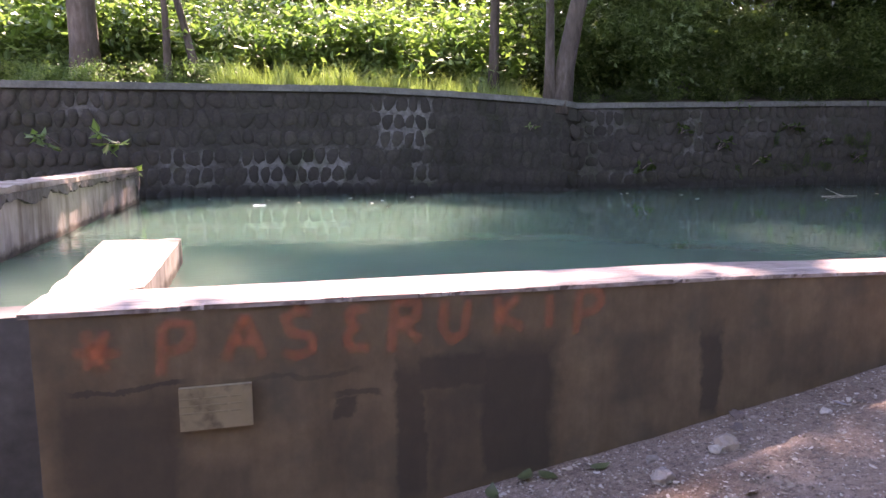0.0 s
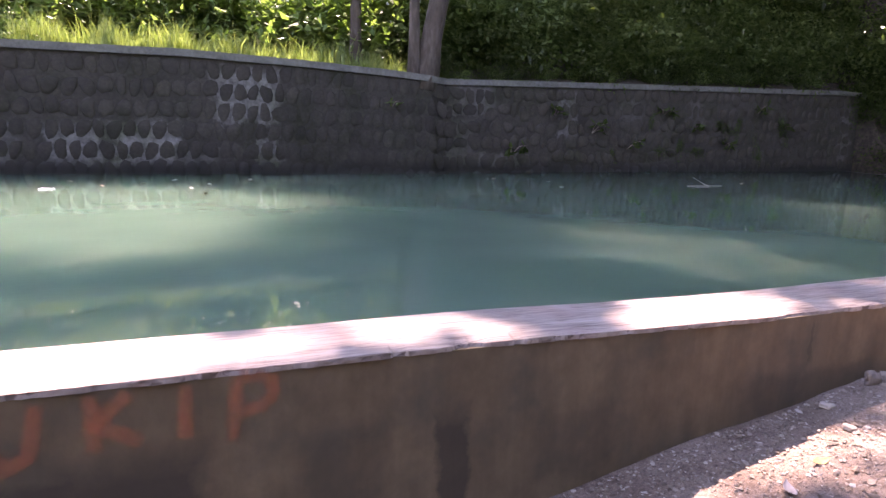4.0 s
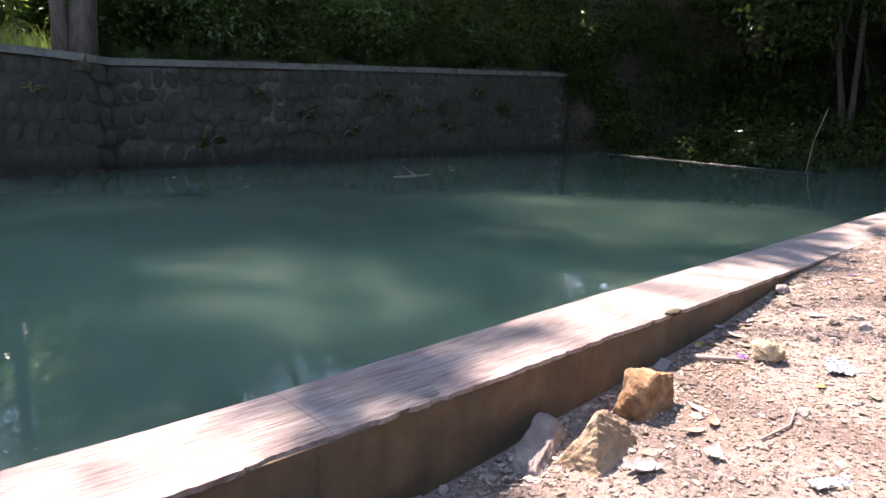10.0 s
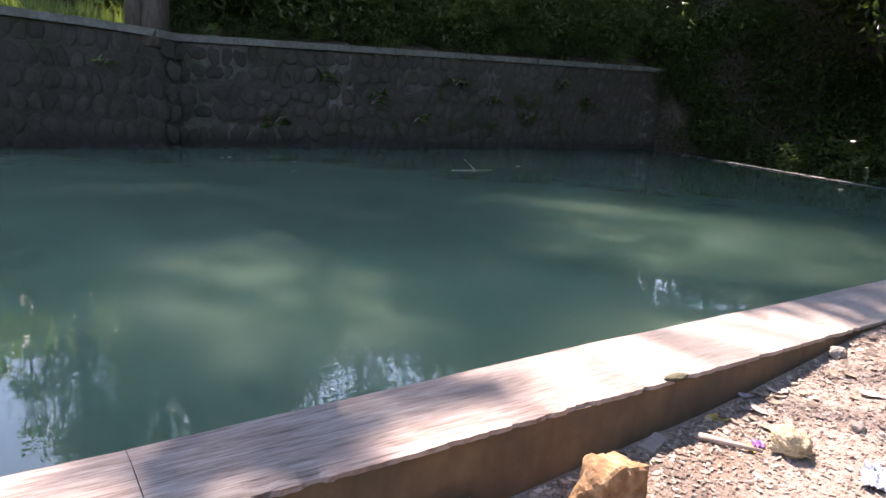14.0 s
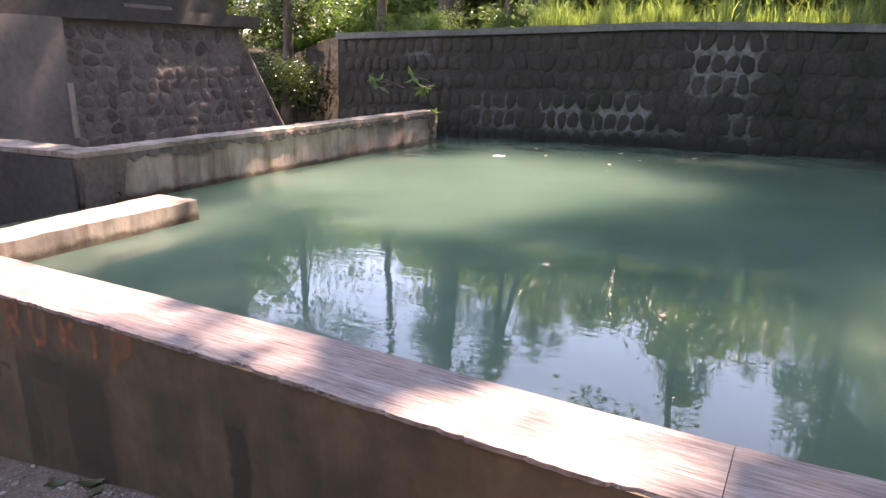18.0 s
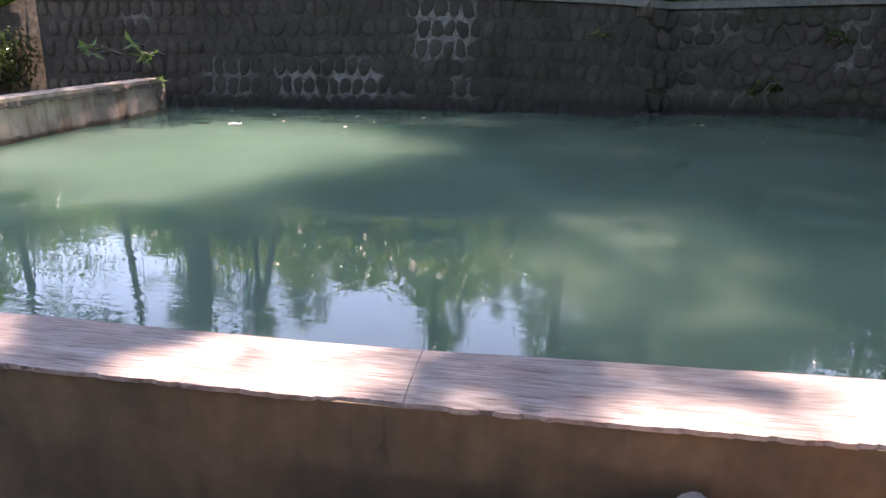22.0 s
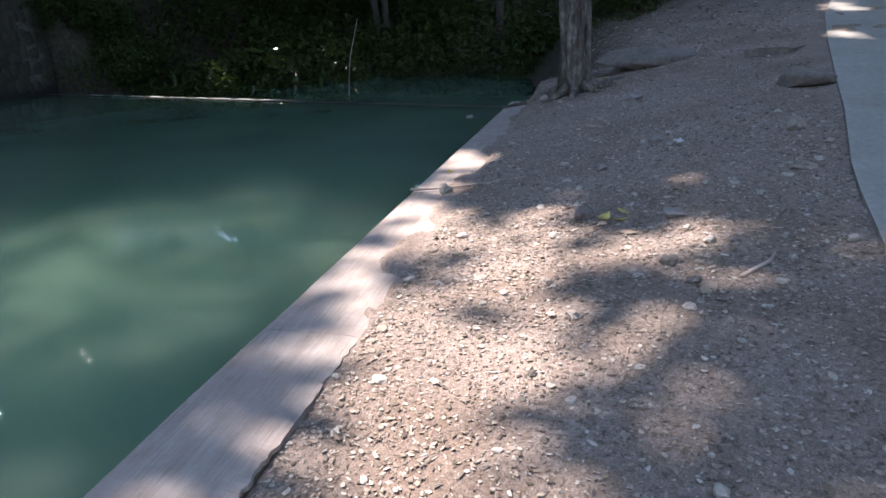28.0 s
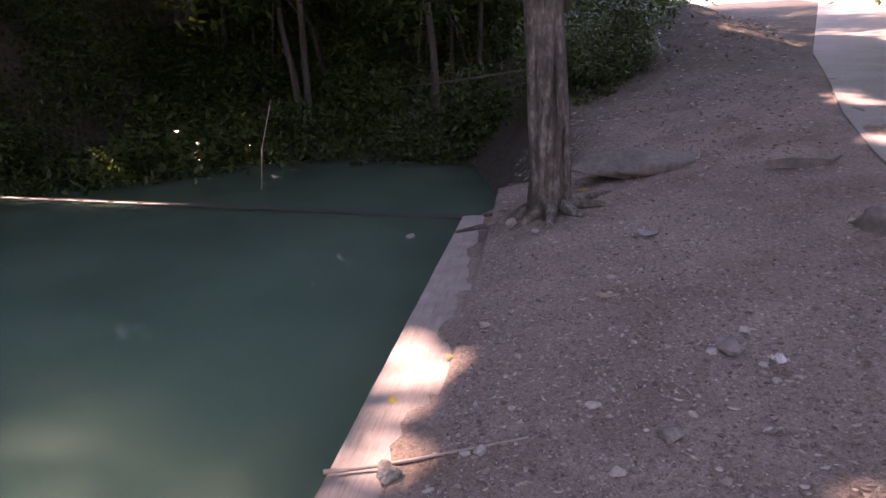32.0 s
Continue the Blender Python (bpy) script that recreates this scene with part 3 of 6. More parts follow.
# pool water and the stream below the weir
water = mesh_part("water", [(-6.7, 0.9, WATER), (-5.6, 0.9, WATER), (-5.6, 0.3, WATER), (14.25, 0.3, WATER), (16.6, 12.4, WATER), (-12, 11.4, WATER), (-12, 9.8, WATER), (-6.7, 9.8, WATER)], [(0, 1, 2, 3, 4, 5, 6, 7)], water_mat)
tagged(water, "still milky turquoise pool water", "water", kind="structure")
stream = mesh_part("water_stream", [(13.9, -0.4, -0.42), (30, -0.4, -0.42), (30, 12.5, -0.42), (16.6, 12.5, -0.42)], [(0, 1, 2, 3)], water_mat)
tagged(stream, "dark shaded stream water below the weir", "water", kind="structure")

# near parapet wall: body and coping
wall = new("wall_near")
tagged(wall, "low concrete pool wall with stained face and worn pale top", "wall", kind="structure")
INNER = [(-6, 0.455), (0, 0.46), (2, 0.51), (5, 0.515), (8, 0.455), (14, 0.43)]
CHIPS = [(-2.08, 0.1, 0.035), (-1.3, 0.05, 0.012), (-0.08, 0.12, 0.03), (0.32, 0.06, 0.02), (0.5, 0.05, 0.018), (1.75, 0.08, 0.025), (2.42, 0.09, 0.022), (3.1, 0.06, 0.015), (3.8, 0.08, 0.02), (4.6, 0.07, 0.02), (-3.4, 0.06, 0.012), (-4.4, 0.05, 0.01), (5.2, 0.06, 0.02)]
chip_rng = random.Random(4)
CHIPS += [(chip_rng.uniform(-5.6, 5.5), chip_rng.uniform(0.012, 0.035), chip_rng.uniform(0.006, 0.02)) for _ in range(60)] + [(-0.2, 0.16, 0.03), (0.1, 0.1, 0.022)]
body = block(-5.62, 13.5, 0.006, 0.43, -1.9, -0.03, (150, 1, 10), 0, 0.004, 4)
for v in body.verts:
    if v.co.z > -0.2:
        v.co.z += lerp_table(v.co.x, LEVEL)
part("wall_body", body, WALLPAINT, wall)
for x0, x1 in ((-5.66, -0.0015), (0.0015, 5.58), (5.584, 13.5)):
    cap = block(x0, x1, -0.004, 0.455, -0.03, 0.0, (int((x1 - x0) / 0.02), 5, 2), 0)
    for v in cap.verts:
        edge = 1.0 if v.co.y < 0.02 else 0.4 if v.co.y > 0.44 else 0.0
        v.co.y *= lerp_table(v.co.x, INNER) / 0.455
        crumble = 0.003 * noise.noise(Vector((v.co.x * 5, 0, v.co.y))) + 0.006 * noise.noise(Vector((v.co.x * 21, v.co.z * 30, 0)))
        bite = 0.0
        if edge == 1.0:
            for cx, cw, cd in CHIPS:
                k = 1 - abs(v.co.x - cx) / cw
                bite = max(bite, cd * min(max(k * 1.8, 0), 1) * (1 + 0.4 * noise.noise(Vector((v.co.x * 40, 0, 3)))))
        v.co.y += edge * crumble + bite * (1.0 if v.co.z > -0.02 else 0.8)
        top = v.co.z > -0.01
        v.co.z += lerp_table(v.co.x, LEVEL) + (0.004 * noise.noise(Vector((v.co.x * 2, v.co.y * 5, 0))) - (0.007 if edge else 0) - bite * 0.35 if top else 0)
    part("coping", cap, COPING, wall)


low = new("wall_low")
tagged(low, "short pale concrete wall stub lit by the sun", "wall", kind="structure")
stub = block(-0.5, 0.5, 0.458, 2.55, -1.6, 0.03, (6, 16, 6), 0.02)
for v in stub.verts:
    t = (v.co.y - 0.458) / 2.09
    left, right = -5.66 - 0.16 * t, -5.22 - 0.02 * t
    v.co.x = left + (v.co.x + 0.5) * (right - left)
ruffle(stub, 0.012, 7)
part("stub", stub, PALE, low)

plat = new("wall_left")
tagged(plat, "raised concrete basin wall with peeling plaster", "wall", kind="structure")
part("basin_wall", block(-7.0, -6.66, 2.25, 9.85, -1.9, 0.37, (2, 60, 10), 0.03, 0.02, 2.5), PALE, plat)
part("cap", block(-7.03, -6.645, 2.23, 9.87, 0.373, 0.43, (3, 200, 2), 0.012, 0.012, 9), PALE, plat)
part("cross_wall", block(-11.5, -7.003, 2.25, 2.6, -1.9, 0.37, (20, 2, 8), 0.03, 0.02, 2.5), PLASTER, plat)
part("cross_cap", block(-11.5, -7.033, 2.22, 2.63, 0.373, 0.43, (24, 2, 1), 0.015, 0.022, 4), PALE, plat)
# dark sheet over the front face; its tone stands for deep shade
part("shade_plaster", block(-11.5, -6.68, 2.19, 2.215, -1.9, 0.36, (8, 1, 8), 0.005, 0.01, 3), DARKBEAM, plat, "dark plaster with deep shade put into its colour")
verts, faces = [], []
for i in range(301):
    y = 2.26 + 7.5 * i / 300
    drop = 0.045 + 0.17 * abs(noise.noise(Vector((y * 0.9, 0, 0)))) + 0.045 * noise.noise(Vector((y * 7, 0, 1))) + 0.03 * noise.noise(Vector((y * 21, 0, 1)))
    if y < 3.0:
        drop += 0.9 * (1 - smooth_step(2.3, 2.95, y + 0.15 * noise.noise(Vector((y * 9, 0, 4)))))
    for z in (0.375, 0.375 - max(drop, 0.008)):
        verts.append((-6.622 + 0.016 * noise.noise(Vector((y * 13, z * 9, 0))), y, z))
faces = [(2 * i, 2 * i + 1, 2 * i + 3, 2 * i + 2) for i in range(300)]
verts += [(-6.67, y, z) for x, y, z in verts]
n0 = 602

mesh_part("peeled_edge", verts, faces + [(2 * i + 1, 2 * i + 1 + n0, 2 * i + 3 + n0, 2 * i + 3) for i in range(300)], SLAB, plat, "rough stone bared where plaster peeled")

# far stone wall
far = new("wall_far")
tagged(far, "tall rubble stone retaining wall with pale mortar in deep shade", "wall", kind="structure")
xs = np.linspace(-9.9, 16.9, 135)
verts, faces = [], []
for x in xs:
    y, z = far_y(x), far_top(x) - 0.13
    verts += [(x, y - 0.12, -1.6), (x, y, z), (x, y + 0.5, z), (x, y + 0.5, -1.6)]
for i in range(len(xs) - 1):
    for k in range(4):
        a, b = i * 4 + k, i * 4 + (k + 1) % 4
        faces.append((a, b, b + 4, a + 4))
faces += [(3, 2, 1, 0), tuple(len(verts) - 4 + k for k in range(4))]
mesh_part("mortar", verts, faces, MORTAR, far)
verts, faces = [], []
for x in xs:
    y, z = far_y(x), far_top(x)
    w = 0.012 * noise.noise(Vector((x * 3, 0, 0)))
    verts += [(x, y - 0.07 + w, z - 0.128), (x, y - 0.07 + w, z + w), (x, y + 0.42, z + w), (x, y + 0.42, z - 0.128)]
for i in range(len(xs) - 1):
    for k in range(4):
        a, b = i * 4 + k, i * 4 + (k + 1) % 4
        faces.append((a, b, b + 4, a + 4))
faces += [(3, 2, 1, 0), tuple(len(verts) - 4 + k for k in range(4))]
mesh_part("coping", verts, faces, OLDCAP, far)

# weir
weir = new("weir")
tagged(weir, "low concrete weir across the pool outlet", "weir", kind="structure")
a, b = Vector((14.32, 0.2, 0)), Vector((16.62, 12.25, 0))
d = (b - a).normalized()
n = Vector((d.y, -d.x, 0)) * 0.11
verts, faces = [], []
for i in range(41):
    p = a.lerp(b, i / 40) + n * 0.3 * noise.noise(Vector((i * 0.4, 3, 0)))
    z = -0.165 + 0.012 * noise.noise(Vector((i * 0.5, 0, 0)))
    for q, zz in ((p - n, -1.6), (p - n, z), (p + n, z), (p + n, -1.6)):
        verts.append((q.x, q.y, zz))
for i in range(40):
    for k in range(4):
        s, t = i * 4 + k, i * 4 + (k + 1) % 4
        faces.append((s, s + 4, t + 4, t))
mesh_part("weir_sill", verts, faces, STONE, weir)

# white ribbons that paint the sun's glints on water crossing the weir
for k in range(9):
    t0 = 0.42 + k * 0.05
    verts, faces = [], []
    for i in range(9):
        p = a.lerp(b, t0 + 0.042 * i / 8) - n * 0.8 + n * 0.25 * noise.noise(Vector((k, i * 0.6, 0)))
        w = 0.05 * math.sin(math.pi * (i + 0.5) / 9) * (1 + noise.noise(Vector((i * 0.7, k * 2, 0))))
        for side in (-1, 1):
            q = p + n * side * w * 5
            verts.append((q.x, q.y, -0.142 + 0.01 * noise.noise(Vector((i, k, side)))))
    faces = [(2 * i, 2 * i + 2, 2 * i + 3, 2 * i + 1) for i in range(8)]
    mesh_part("foam", verts, faces, GLINT, weir, "white streak painted for sun glints on water over the weir")

# road
road = new("road")
verts, faces = [], []
rx = axis((-60, -12, 2), (-12, 30, 0.5), (30, 80, 2))
for x in rx:
    y = lerp_table(x, EDGE)
    z = near_ground(x, y) + 0.03
    for dy, dz in ((0, -0.4), (0.0, 0.0), (-1.5, 0.02), (-3.6, 0.0), (-3.6, -0.4)):
        verts.append((x, y + dy + (0.02 * noise.noise(Vector((x * 2, 0, 0))) if dy == 0 else 0), z + dz))
for i in range(len(rx) - 1):
    for k in range(4):
        s = i * 5 + k
        faces.append((s, s + 1, s + 6, s + 5))
mesh_part("slab", verts, faces, ROAD, road)
tagged(road, "pale concrete road climbing past the pool", "road", kind="structure")


# ---- plants ----
def leaf_at(verts, faces, p, s, rng, droop=0.3, wide=0.24):
    """One folded diamond leaf."""
    yaw, tilt = rng.uniform(0, 6.283), rng.gauss(-droop, 0.5)
    f = Vector((math.cos(yaw) * math.cos(tilt), math.sin(yaw) * math.cos(tilt), math.sin(tilt)))
    r = Vector((-math.sin(yaw), math.cos(yaw), rng.uniform(-0.5, 0.5))).normalized()
    up = f.cross(r) * 0.12 * s
    a = len(verts)
    verts += [p, p + f * s * 0.45 + r * s * wide - up, p + f * s, p + f * s * 0.45 - r * s * wide - up]
    faces += [(a, a + 1, a + 2), (a, a + 2, a + 3)]


def clump_mesh(name, seed, clumps, per, radius, squash, size, mat, spread=1.0, wide=0.24):
    rng = random.Random(seed)
    centres = []
    for _ in range(clumps):
        v = Vector((rng.gauss(0, 1), rng.gauss(0, 1), rng.gauss(0, 1))).normalized() * radius * rng.random() ** 0.4
        centres.append((Vector((v.x, v.y, v.z * squash)), radius * rng.uniform(0.16, 0.3) * spread))
    verts, faces = [], []
    for _ in range(clumps * per):
        c, r = rng.choice(centres)
        p = c + Vector((rng.gauss(0, r), rng.gauss(0, r), rng.gauss(0, r * 0.55)))
        leaf_at(verts, faces, p, size * rng.uniform(0.6, 1.3), rng, 0.3, wide)
    me = bpy.data.meshes.new(name)
    me.from_pydata(verts, [], faces)
    me.materials.append(mat)
    return me, centres


def trunk_line(x, y, tall, lean, girth):
    pts, rad = [], []
    for i in range(15):
        t = i / 14
        bend = 0.9 * girth * t
        pts.append(Vector((lean[0] * t ** 1.2 + bend * noise.noise(Vector((x, t * 3, 0))), lean[1] * t ** 1.2 + bend * noise.noise(Vector((y, t * 3, 5))), tall * t - 0.25)))
        rad.append(girth * 0.5 * (1 - 0.7 * t) * (1 + (0.85 if girth == 0.36 else 0.55) * math.exp(-max(t * tall - 0.25, 0) * 3.0)))
    return pts, rad


def trunk_of(root, pts, rad, mat=None, sides=12, wobble=0.25):
    v, f = tube(pts, rad, sides, wobble)
    return mesh_part("trunk", v, f, mat or BARK, root, smooth=True)


def limb_of(root, start, end, r, mat=None):
    m = start.lerp(end, 0.5) + Vector((0, 0, 0.12 * (end - start).length))
    v, f = tube([start, m, end], [r, r * 0.65, r * 0.2], 6)
    mesh_part("limb", v, f, mat or BARK, root, smooth=True)


CROWNS = [clump_mesh("crown", 10 + k, 26, 120, 2.6, 0.75, 0.22, LEAF_FOREST) for k in range(3)]
DARK_CROWNS = [clump_mesh("crown", 20 + k, 26, 130, 2.6, 0.8, 0.24, LEAF_SHADED) for k in range(2)]


def small_tree(x, y, base, tall, girth, lean, mesh, size, label):
    rng = random.Random(int(x * 37 + y * 11))
    root = new("tree")
    root.location = (x, y, base)
    pts, rad = trunk_line(x, y, tall, lean, girth)
    # trees in shade take the darker bark copy
    wood = SHADEBARK if label.startswith("shaded") else BARK
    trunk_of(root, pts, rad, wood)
    me, centres = mesh
    c = new("crown", me)
    c.parent = root
    c.matrix_local = Matrix.Translation(pts[-1]) @ Matrix.Rotation(rng.uniform(0, 6.28), 4, "Z") @ Matrix.Scale(size, 4)
    for cc, rr in [q for q in centres if q[0].z > 0.3][:3]:
        limb_of(root, pts[11], c.matrix_local @ cc, girth * 0.1, wood)
    tagged(root, label, "tree", "trees round the pool")


# sunlit places that the overhead leaves are kept clear of: centre and half widths in plan
GAPS = [(21.8, 9.6, 0.45, 0.35), (22.8, 9.5, 0.4, 0.35), (24.4, 7.1, 0.5, 0.4), (23.05, 8.6, 0.4, 0.35), (-5.5, 1.5, 0.75, 1.7), (-5.05, 0.2, 0.5, 0.35), (-3.65, 0.2, 0.78, 0.48), (-2.15, 0.05, 0.34, 0.32), (-0.66, 0.2, 0.58, 0.46),
        (2.75, -0.6, 1.6, 1.5), (3.3, 0.2, 1.0, 0.36), (1.75, 0.15, 0.55, 0.22), (0.7, -0.9, 1.1, 0.75), (-1.7, -0.2, 1.0, 0.12),
        (5.4, -0.55, 1.0, 0.55), (6.4, -0.95, 0.45, 0.28), (7.1, -0.87, 0.55, 0.3), (6.42, -1.63, 0.42, 0.27), (7.56, -1.8, 0.3, 0.2), (6.95, -0.22, 0.52, 0.34), (6.55, 0.2, 0.38, 0.3), (7.5, 0.22, 0.5, 0.3), (6.1, 0.18, 0.24, 0.22),
        (8.33, 0.2, 0.38, 0.3), (9.07, 0.15, 0.34, 0.3), (9.55, 0.3, 0.3, 0.25), (10.1, 0.28, 0.24, 0.18),
        (-3.8, 6.1, 2.6, 2.6), 
        (-3.2, 13.6, 7.5, 3.6), (-6.95, 7.3, 0.5, 0.3), (-6.95, 8.4, 0.5, 0.32), (-6.95, 9.5, 0.6, 0.4), (-6.9, 5.2, 0.4, 0.3), (15.9, 8.8, 0.4, 1.6), (15.6, 6.2, 0.4, 1.1), (16.0, 11.2, 0.5, 0.4), (20.5, 7.8, 0.7, 0.5),
        (31.5, -11.0, 9, 3.6), (21.3, -6.3, 0.9, 0.5), (22.0, -7.3, 1.0, 0.4), (23.6, -6.5, 1.0, 0.5), (21.2, -5.3, 0.4, 0.2), (24.5, -7.2, 1.6, 0.7), (14.5, -5.2, 0.6, 0.35), (12.6, -4.6, 0.5, 0.3), (13.9, -3.7, 0.5, 0.2), (-15, 15.2, 3, 3.2), (29.5, -5.2, 3.6, 2.0), (9.5, 11.5, 0.5, 0.3), (12.2, 12.6, 0.4, 0.4), (14.2, 13.5, 0.5, 0.3), (11.0, 13.8, 0.4, 0.5), (17.6, 10.2, 0.4, 0.3), (19.2, 9.0, 0.5, 0.4), (21.5, 6.5, 0.4, 0.5), (22.5, 9.5, 0.5, 0.4), (6.5, 12.2, 0.4, 0.3), (18.8, 12.0, 0.4, 0.4)]
# places given fewer overhead leaves, for dappled light on water and coping
THIN = [(-0.3, 0.2, 0.45, 0.5, 0.1), (1.3, 2.5, 1.1, 1.7, 0.25), (5.9, 5.2, 0.8, 0.8, 0.3), (6.8, 4.4, 1.0, 0.9, 0.22), (7.6, 3.3, 0.9, 1.0, 0.35), (8.4, 2.4, 0.7, 0.9, 0.45), (6.7, 1.8, 2.3, 1.3, 0.22), (6.2, 2.8, 2.5, 1.6, 0.3)]


def shade_at(x, y):
    p = Vector((x, y, 0))
    s = 0.86 + 0.35 * noise.noise(p * 0.9) + 0.2 * noise.noise(p * 2.3)
    if -0.3 < x < 6.5 and -4 < y < 1.0:
        s -= 0.1
    if x > 9:
        s += 0.15 if x < 14 else 0.35
    if y < -2.5 and x < 3:
        s -= 0.3
    if 8 < x < 15 and -3.2 < y < -0.15:
        s += 0.6
    if 4.5 < x < 12 and -3 < y < 1:
        s += 0.12
    if ((y > 11 and x > 4) or (x > 19.5 and y > 3)) and noise.noise(p * 1.3) > (0.34 if x > 16 else -0.18):
        s = min(s, 0.03)
    for cx, cy, rx, ry, least in THIN:
        d = math.hypot((x - cx) / rx, (y - cy) / ry) + 0.25 * noise.noise(p * 1.6)
        if d < 1.3:
            s = min(s, least + max(d - 0.75, 0) * 1.6)
    for cx, cy, rx, ry in GAPS:
        d = math.hypot((x - cx) / rx, (y - cy) / ry) + 0.25 * noise.noise(p * 1.6)
        if d < 1.4:
            s = min(s, 0.004 + max(d - 1.0, 0) * 2.2)
    return s


# sky gaps between the crowns that the pool mirrors, as bearings in degrees (from north to east, and up) from the
# camera's mirror point
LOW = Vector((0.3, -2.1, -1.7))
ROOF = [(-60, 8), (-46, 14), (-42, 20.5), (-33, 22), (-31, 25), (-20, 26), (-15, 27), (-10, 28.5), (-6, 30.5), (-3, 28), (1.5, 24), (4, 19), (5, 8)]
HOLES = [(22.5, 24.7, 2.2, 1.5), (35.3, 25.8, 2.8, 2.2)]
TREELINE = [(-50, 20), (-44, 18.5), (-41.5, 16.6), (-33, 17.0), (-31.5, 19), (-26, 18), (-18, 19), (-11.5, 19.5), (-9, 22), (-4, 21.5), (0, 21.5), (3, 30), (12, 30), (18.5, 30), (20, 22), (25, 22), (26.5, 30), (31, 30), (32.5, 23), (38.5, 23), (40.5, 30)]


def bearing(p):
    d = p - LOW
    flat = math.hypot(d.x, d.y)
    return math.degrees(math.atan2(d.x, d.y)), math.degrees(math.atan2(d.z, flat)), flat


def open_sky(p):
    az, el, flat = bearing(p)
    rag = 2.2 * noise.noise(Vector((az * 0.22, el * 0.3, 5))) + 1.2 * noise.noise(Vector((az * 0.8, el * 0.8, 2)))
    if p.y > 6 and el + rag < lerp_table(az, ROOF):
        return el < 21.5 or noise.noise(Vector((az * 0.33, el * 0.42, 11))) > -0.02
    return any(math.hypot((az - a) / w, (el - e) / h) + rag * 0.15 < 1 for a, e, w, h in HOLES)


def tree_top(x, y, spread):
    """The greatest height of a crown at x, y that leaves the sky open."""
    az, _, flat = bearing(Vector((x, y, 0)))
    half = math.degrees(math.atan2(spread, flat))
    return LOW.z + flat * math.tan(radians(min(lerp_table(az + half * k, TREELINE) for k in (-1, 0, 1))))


# tall trees whose crowns meet over the pool, mostly unseen and shaped to shade it
TALL = [(2.2, far_y(2.2) + 0.24, far_top(2.45) - 0.02, 15, 0.42, (3.2, -1.2), "grey forked tree growing at the far wall coping"),
        (-8.0, 13.0, 1.95, 16, 0.56, (-0.3, -1.5), "tall brown tree with flared base on the far bank"),
        (1.0, 12.6, 1.9, 15, 0.24, (-0.2, -1.5), "slim straight tree on the far bank"),
        (12.45, -0.62, 0.2, 13, 0.36, (-0.3, 0.9), "tree with fluted grey bark beside the pool corner"),
        (6.5, 16.5, 3.3, 15, 0.4, (0, -3), ""), (11.5, 16.0, 4.0, 14, 0.4, (-1, -3), ""), (18.5, 13.5, 4.0, 14, 0.4, (0, -2), ""),
        (24.5, 9.5, 3.5, 14, 0.4, (-3, -1), ""), (-18.5, 15.5, 0.4, 15, 0.4, (1, -2), ""), (-3.5, 23, 2.5, 15, 0.4, (0, -2), ""),
        (4.5, 23.5, 5, 14, 0.4, (0, -2), ""), (13, 24, 7, 13, 0.4, (0, -2), ""), (26, -1.2, 1.8, 14, 0.4, (-2, 0), ""), (33, -2.5, 3.4, 14, 0.4, (-1, 1), ""), (20, -13, 3.2, 14, 0.4, (-2, 3), ""),
        (9, -8.5, 1.4, 14, 0.4, (-1, 4), "")]
rng = random.Random(3)
canopy = [([], []) for _ in TALL]
homes = np.array([(t[0] + t[5][0], t[1] + t[5][1]) for t in TALL])
# each leaf sits up the sun's ray from a point that should be shaded
for n in range(236000):
    tx, ty = rng.uniform(-10, 35.5), rng.uniform(-9, 17)
    # extra unseen leaves added to dim the light around the weir end
    if n > 158000:
        tx, ty = (rng.uniform(9.6, 30), rng.uniform(-2, 15)) if n < 200000 else (rng.uniform(7, 15), rng.uniform(-8.5, 0.5)) if n < 210000 else (rng.uniform(11, 24), rng.uniform(-9, 2))
    if rng.random() > shade_at(tx, ty):
        continue
    z = rng.uniform(11.5, 17) + 3.5 * noise.noise(Vector((tx * 0.35, ty * 0.35, 3)))
    p = Vector((tx, ty, 0)) + SUN * (z / SUN.z)
    # leaves that would cover the mirrored sky are left out
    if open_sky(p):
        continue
    k = int(np.argmin((homes[:, 0] - p.x) ** 2 + (homes[:, 1] - p.y) ** 2))
    leaf_at(*canopy[k], p, rng.uniform(0.28, 0.56), rng)
